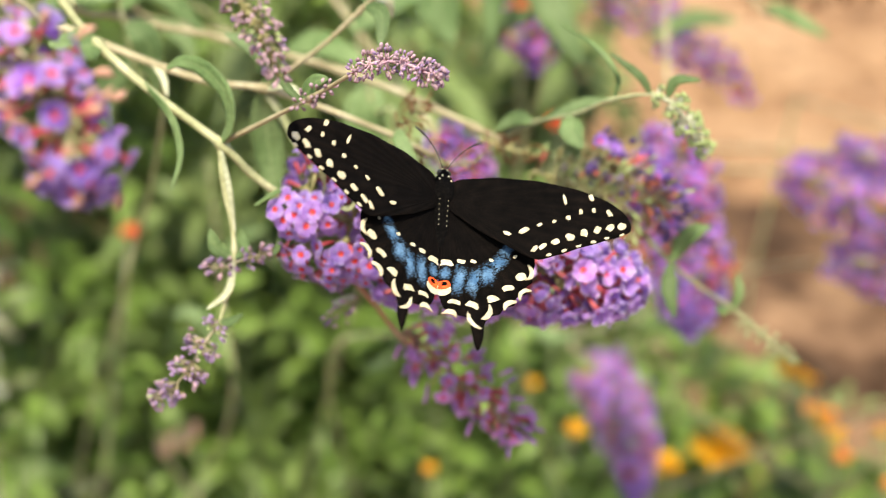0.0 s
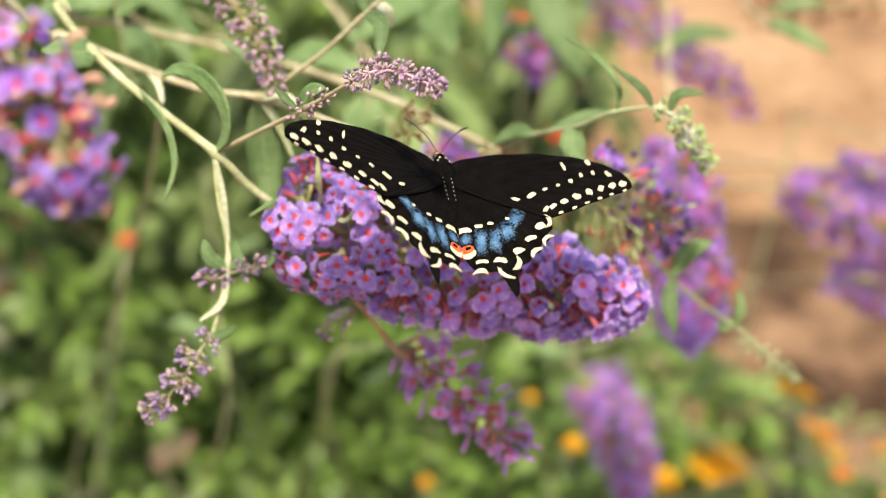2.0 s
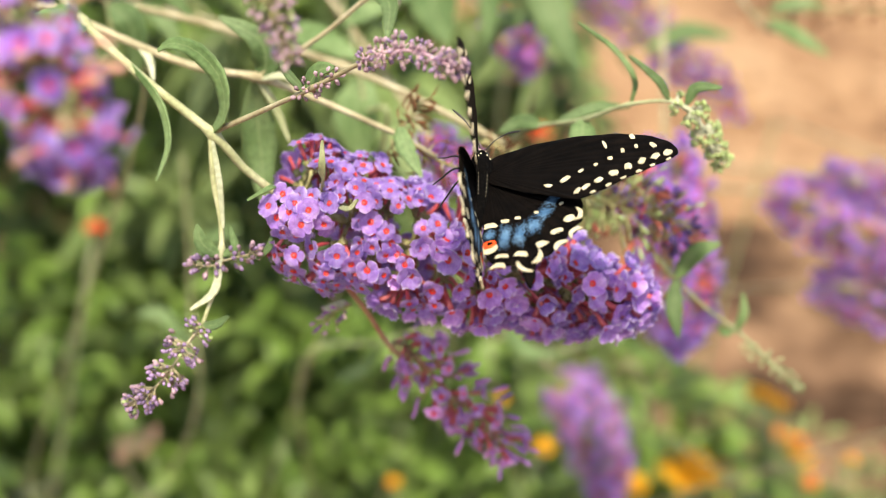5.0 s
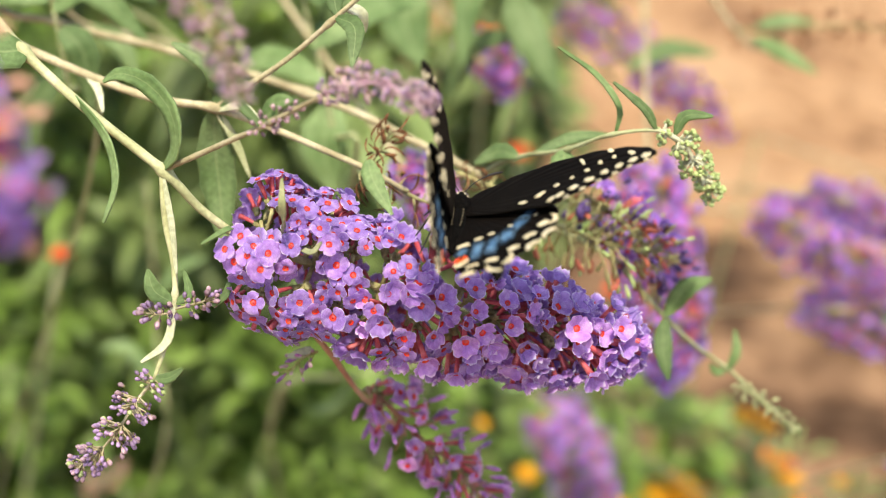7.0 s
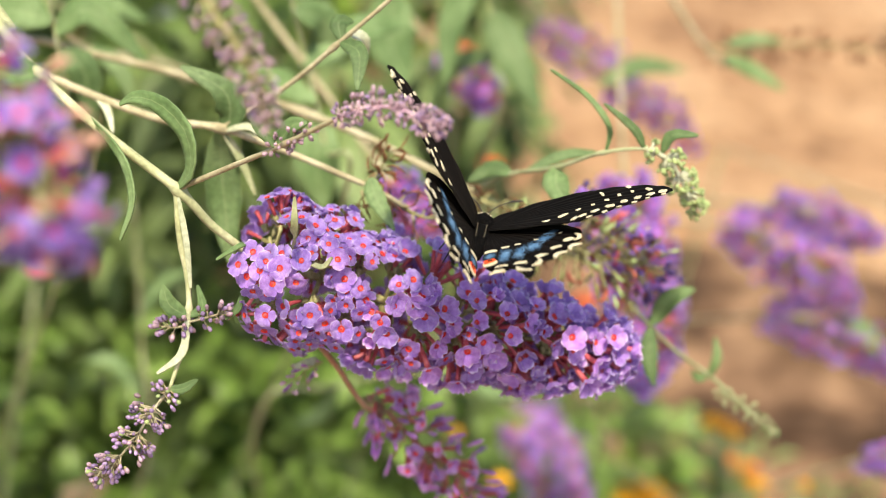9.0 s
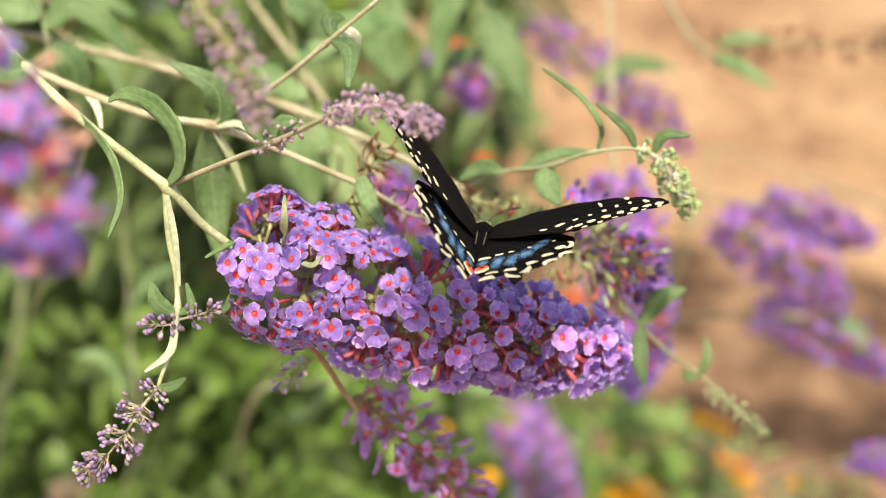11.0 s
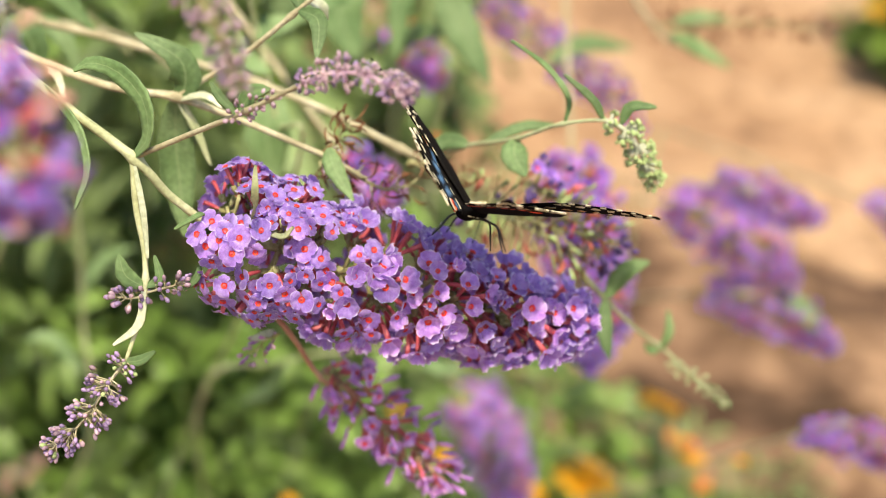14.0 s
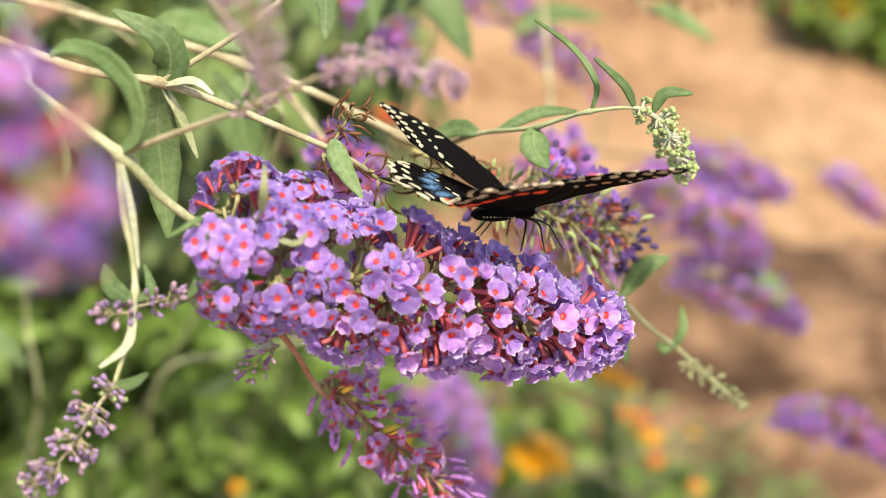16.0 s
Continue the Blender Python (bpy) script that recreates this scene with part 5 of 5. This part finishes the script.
def build_butterfly():
    root = tagged(new("butterfly"), "black swallowtail butterfly with cream spots and blue bands on open wings", "butterfly")
    root.empty_display_size = 0.02
    thorax = part_at("thorax", ball((0, 1.4, 0.1), (3.3, 5.6, 2.6), 18), BLACK_FUR, root)
    bm = bmesh.new()
    tube(bm, spline([Vector(p) * MM for p in ((0, -2.5, -0.4), (0, -8, -1.2), (0, -14, -1.8), (0, -19, -2.2), (0, -22.5, -2.5))], 22), [r * MM for r in (1.9, 2.3, 2.35, 2.2, 1.9, 1.5, 0.5)], 14, 0.03)
    abdomen = part_at("abdomen", bm, BLACK_FUR, root)
    head = part_at("head", ball((0, 6.9, 0.1), (1.7, 1.7, 1.5)), BLACK_FUR, root)
    for s in (-1, 1):
        part_at("eye", ball((s * 1.25, 7.3, 0.25), (0.85, 0.95, 0.95)), CHITIN, head)
        for k in range(6):
            part_at("dot", ball((s * (1.25 - 0.03 * k), -3.2 - 1.7 * k, 1.25 - 0.12 * k), (0.13, 0.17, 0.11), 8), CREAM, abdomen)
        for k in range(10):
            part_at("dot", ball((s * 2.0, -4.5 - 1.7 * k, -2.0 - 0.08 * k), (0.18, 0.26, 0.22), 8), CREAM, abdomen)
        for x, y, z in ((0.9, 4.9, 2.0), (1.7, 3.4, 2.1), (0.75, 8.0, 1.0)):
            part_at("dot", ball((s * x, y, z), (0.3, 0.4, 0.25), 8), CREAM, thorax)
        limb_part("antenna", [(s * 0.5, 8.2, 0.8), (s * 3.0, 12.5, 2.4), (s * 6.5, 16.5, 3.4), (s * 10.0, 19.0, 3.8)], [0.16, 0.14, 0.14, 0.16, 0.36, 0.2], CHITIN, root)
        for k, (y, out, down, back) in enumerate(((4.0, 9.5, 9.0, 9.0), (1.5, 10.5, 9.5, -1.0), (-0.8, 8.5, 10.0, -8.0))):
            limb_part("leg", [(s * 1.2, y, -1.8), (s * out * 0.62, y + back * 0.35, -2.6), (s * out * 0.85, y + back * 0.7, -down * 0.7), (s * out, y + back, -down)], [0.36, 0.30, 0.24, 0.18], CHITIN, root)
    limb_part("proboscis", [(0, 8.2, -0.5), (0.2, 9.6, -2.5), (0.2, 9.2, -6.0), (0, 8.2, -9.0)], [0.2, 0.14, 0.12], CHITIN, root)
    wings = []
    for s, tag in ((-1, "left"), (1, "right")):
        hind = wing("hindwing", HIND, s, -0.4, root)
        marking(hind, s, -0.4, HIND_SPOTS[:5] + HIND_SPOTS[11:], CREAM, "cream_spot")
        marking(hind, s, -0.4, HIND_SPOTS[5:11], CREAM, "cream_spot", (1, -1))
        marking(hind, s, -0.4, [(x, y, a * 1.15, b * 1.6, w, e) for x, y, a, b, w, e in HIND_SPOTS[:5]], CREAM, "cream_spot", (-1,))
        marking(hind, s, -0.4, HIND_BLUE, BLUE, "blue_patch")
        marking(hind, s, -0.36, [(1.7, -32.4, 1.9, 1.7, 0, 0)], CREAM, "eyespot_rim")
        marking(hind, s, -0.32, HIND_EYE, SCARLET, "eyespot")
        marking(hind, s, -0.28, HIND_PUPIL, WING, "eyespot_pupil")
        marking(hind, s, -0.46, HIND_UNDER, SCARLET, "orange_spot", (-1,))
        fore = wing("forewing", FORE, s, 0.3, root)
        marking(fore, s, 0.3, FORE_SPOTS, CREAM, "cream_spot", (1, -1))
        marking(fore, s, 0.24, FORE_UNDER, APRICOT, "orange_spot", (-1,))
        wings.append((fore, hind))
    return root, wings


butterfly, WINGS = build_butterfly()


def beat(side, flap, sweep):
    """A wing's pose in the butterfly's space: raised by flap, swept forward by sweep, in degrees."""
    return Matrix.Translation((side * HINGE.x, HINGE.y, HINGE.z)) @ Matrix.Rotation(radians(-side * flap), 4, "Y") @ Matrix.Rotation(radians(side * sweep), 4, "Z")


# seconds, place, turn; then flap of hindwings left and right, sweep of forewings left and right, how much further the forewings are raised, and the sweep of the hindwings
FLIGHT = [
    (0, 0.0071, 0.2959, 1.0136, 24.1, 15.2, 11.1, 17.6, 7.8, -0.6, -0.9, 5.6, 8.9, 0.1, -1.0),
    (0.5, 0.0069, 0.3024, 1.0103, 21.7, 13.1, 4.4, 11.0, 9.7, -1.8, -0.3, 5.0, 5.0, 0.4, -0.5),
    (1, 0.0065, 0.3052, 1.0169, 31.2, 12.5, 16.1, 11.2, 12.2, -0.1, -2.3, 1.2, 6.1, 1.6, -0.8),
    (1.5, 0.0079, 0.3092, 1.0167, 31.3, 15.1, 19.6, 12.0, 6.5, -2.4, -4.5, 1.2, 5.2, 1.6, -1.8),
    (2, 0.0065, 0.3089, 1.0177, 14.3, 11.9, 19.8, 15.9, 16.4, -2.3, -2.7, 0.3, -1.1, 1.7, -1.6),
    (2.5, 0.0078, 0.3094, 1.0192, 11.6, 13.2, 19.8, 20.4, 15.4, -1.6, -2.1, 0.7, -0.4, 3.1, -3.0),
    (3, 0.0096, 0.3075, 1.0182, 21.5, 14.1, 20.0, 28.1, 16.0, -6.2, -1.4, 4.1, 6.2, 2.4, -0.8),
    (3.5, 0.0131, 0.3088, 1.0173, 23.9, 11.9, 18.7, 43.5, 34.3, -3.8, 3.4, 4.6, 5.9, 2.0, -0.4),
    (6, 0.0139, 0.3119, 1.0140, 4.2, 15.2, 1.4, 54.4, 25.4, -13.1, -0.6, 10.5, 6.5, -19.5, 1.7),
    (6.5, 0.0130, 0.3076, 1.0184, 15.3, 19.4, 8.0, 58.1, 35.4, -9.2, 6.1, 4.7, 7.0, -8.9, -1.1),
    (6.88, 0.0148, 0.3219, 1.0106, -2.7, 0.4, -1.2, 72.0, 23.4, -19.5, 0.7, 5.0, 4.9, 1.0, 1.4),
    (7, 0.0148, 0.3219, 1.0106, -2.7, 0.4, -1.2, 72.0, 23.4, -19.5, 0.7, 5.0, 4.9, 1.0, 1.4),
    (7.2, 0.0148, 0.3219, 1.0106, -2.7, 0.4, -1.2, 72.0, 23.4, -19.5, 0.7, 5.0, 4.9, 1.0, 1.4),
    (7.5, 0.0199, 0.3227, 1.0098, -0.0, -1.4, -13.0, 43.1, 18.6, 2.5, 9.6, 11.7, 18.0, -2.7, 3.3),
    (8, 0.0205, 0.3203, 1.0093, 1.0, 3.7, -12.5, 49.6, 13.8, -11.7, 1.6, 7.9, 6.2, -8.6, 2.8),
    (8.5, 0.0206, 0.3222, 1.0104, 0.0, 6.4, -6.7, 52.3, 28.8, -7.9, 3.6, 5.7, 4.7, -8.7, 3.6),
    (9, 0.0208, 0.3286, 1.0076, -8.6, 4.1, -5.4, 46.4, 19.2, 0.2, 2.6, 5.7, 6.5, -4.8, 4.2),
    (9.5, 0.0206, 0.3292, 1.0076, -11.0, -0.9, -6.1, 38.3, 17.5, -7.5, -2.1, 6.0, 4.6, -15.1, 1.9),
    (12, 0.0273, 0.3375, 0.9989, -8.4, 0.8, -4.6, 46.8, 14.8, -0.5, 1.6, 5.5, 4.2, 7.4, 0.2),
    (12.5, 0.0280, 0.3356, 1.0038, -8.5, 5.1, -12.2, 36.5, 16.8, -4.9, 1.5, 6.2, 0.1, 2.7, 1.2),
    (13, 0.0270, 0.3368, 1.0030, -13.1, 7.2, -14.5, 37.9, 15.5, -3.0, 0.5, 6.3, 5.8, -0.3, 1.4),
    (13.5, 0.0313, 0.3382, 0.9987, -29.3, 11.2, -24.9, 33.7, 15.6, -0.4, -0.9, 4.5, 5.4, -2.8, 4.7),
    (14, 0.0316, 0.3381, 0.9991, -28.7, 1.3, -18.1, 42.2, 7.2, 1.0, -0.8, -0.6, 4.3, -3.7, 5.5),
    (14.5, 0.0308, 0.3225, 1.0050, 4.0, 6.0, -33.9, 34.6, 17.8, 5.5, 7.3, 7.2, 20.8, -2.9, 2.8),
    (14.65, 0.0298, 0.3283, 1.0040, -7.8, 8.2, -35.4, 6.8, 9.7, -0.3, -2.5, 4.8, 6.4, -0.8, 0.0),
    (15, 0.0298, 0.3283, 1.0040, -9.8, 8.2, -35.4, 4.8, 8.7, -0.3, -2.5, 4.8, 6.4, -0.8, -0.0),
    (15.5, 0.0308, 0.3215, 1.0061, -3.6, 4.1, -36.4, 11.9, 3.5, 0.2, -5.9, 5.1, 6.4, -2.8, 0.3),
    (15.6, 0.0308, 0.3215, 1.0061, -3.6, 4.1, -36.4, 11.9, 3.5, 0.2, -5.9, 5.1, 6.4, -2.8, 0.3),
    (15.7, 0.0348, 0.3320, 1.0000, -11.2, 2.4, -44.4, 33.3, 26.1, 16.9, 0.6, 13.1, 10.2, -4.8, -0.9),
    (15.8, 0.0363, 0.3387, 0.9998, -23.5, -14.9, -46.7, 12.3, 29.1, 5.5, 0.6, 13.2, 0.6, -0.7, 2.1),
    (15.9, 0.0352, 0.3268, 1.0030, -35.3, -28.6, -41.8, 38.0, 27.8, 8.3, 3.4, 12.5, 3.3, -3.5, 0.2),
    (15.96, 0.0402, 0.3578, 0.9898, -20.3, -11.1, -41.2, 13.4, 21.9, 1.7, 2.9, 11.1, 0.6, 0.3, 2.2),
    (16, 0.0402, 0.3578, 0.9898, -20.3, -11.1, -41.2, 13.4, 21.9, 1.7, 2.9, 11.1, 0.6, 0.3, 2.2),
]


def motions():
    walk(butterfly, [(r[0], pose(*r[1:7])) for r in FLIGHT])
    for k, side in ((0, -1), (1, 1)):
        fore, hind = WINGS[k]
        walk(hind, [(r[0], beat(side, r[7 + k], r[13 + k])) for r in FLIGHT])
        walk(fore, [(r[0], beat(side, r[7 + k] + r[11 + k], r[9 + k])) for r in FLIGHT])


motions()
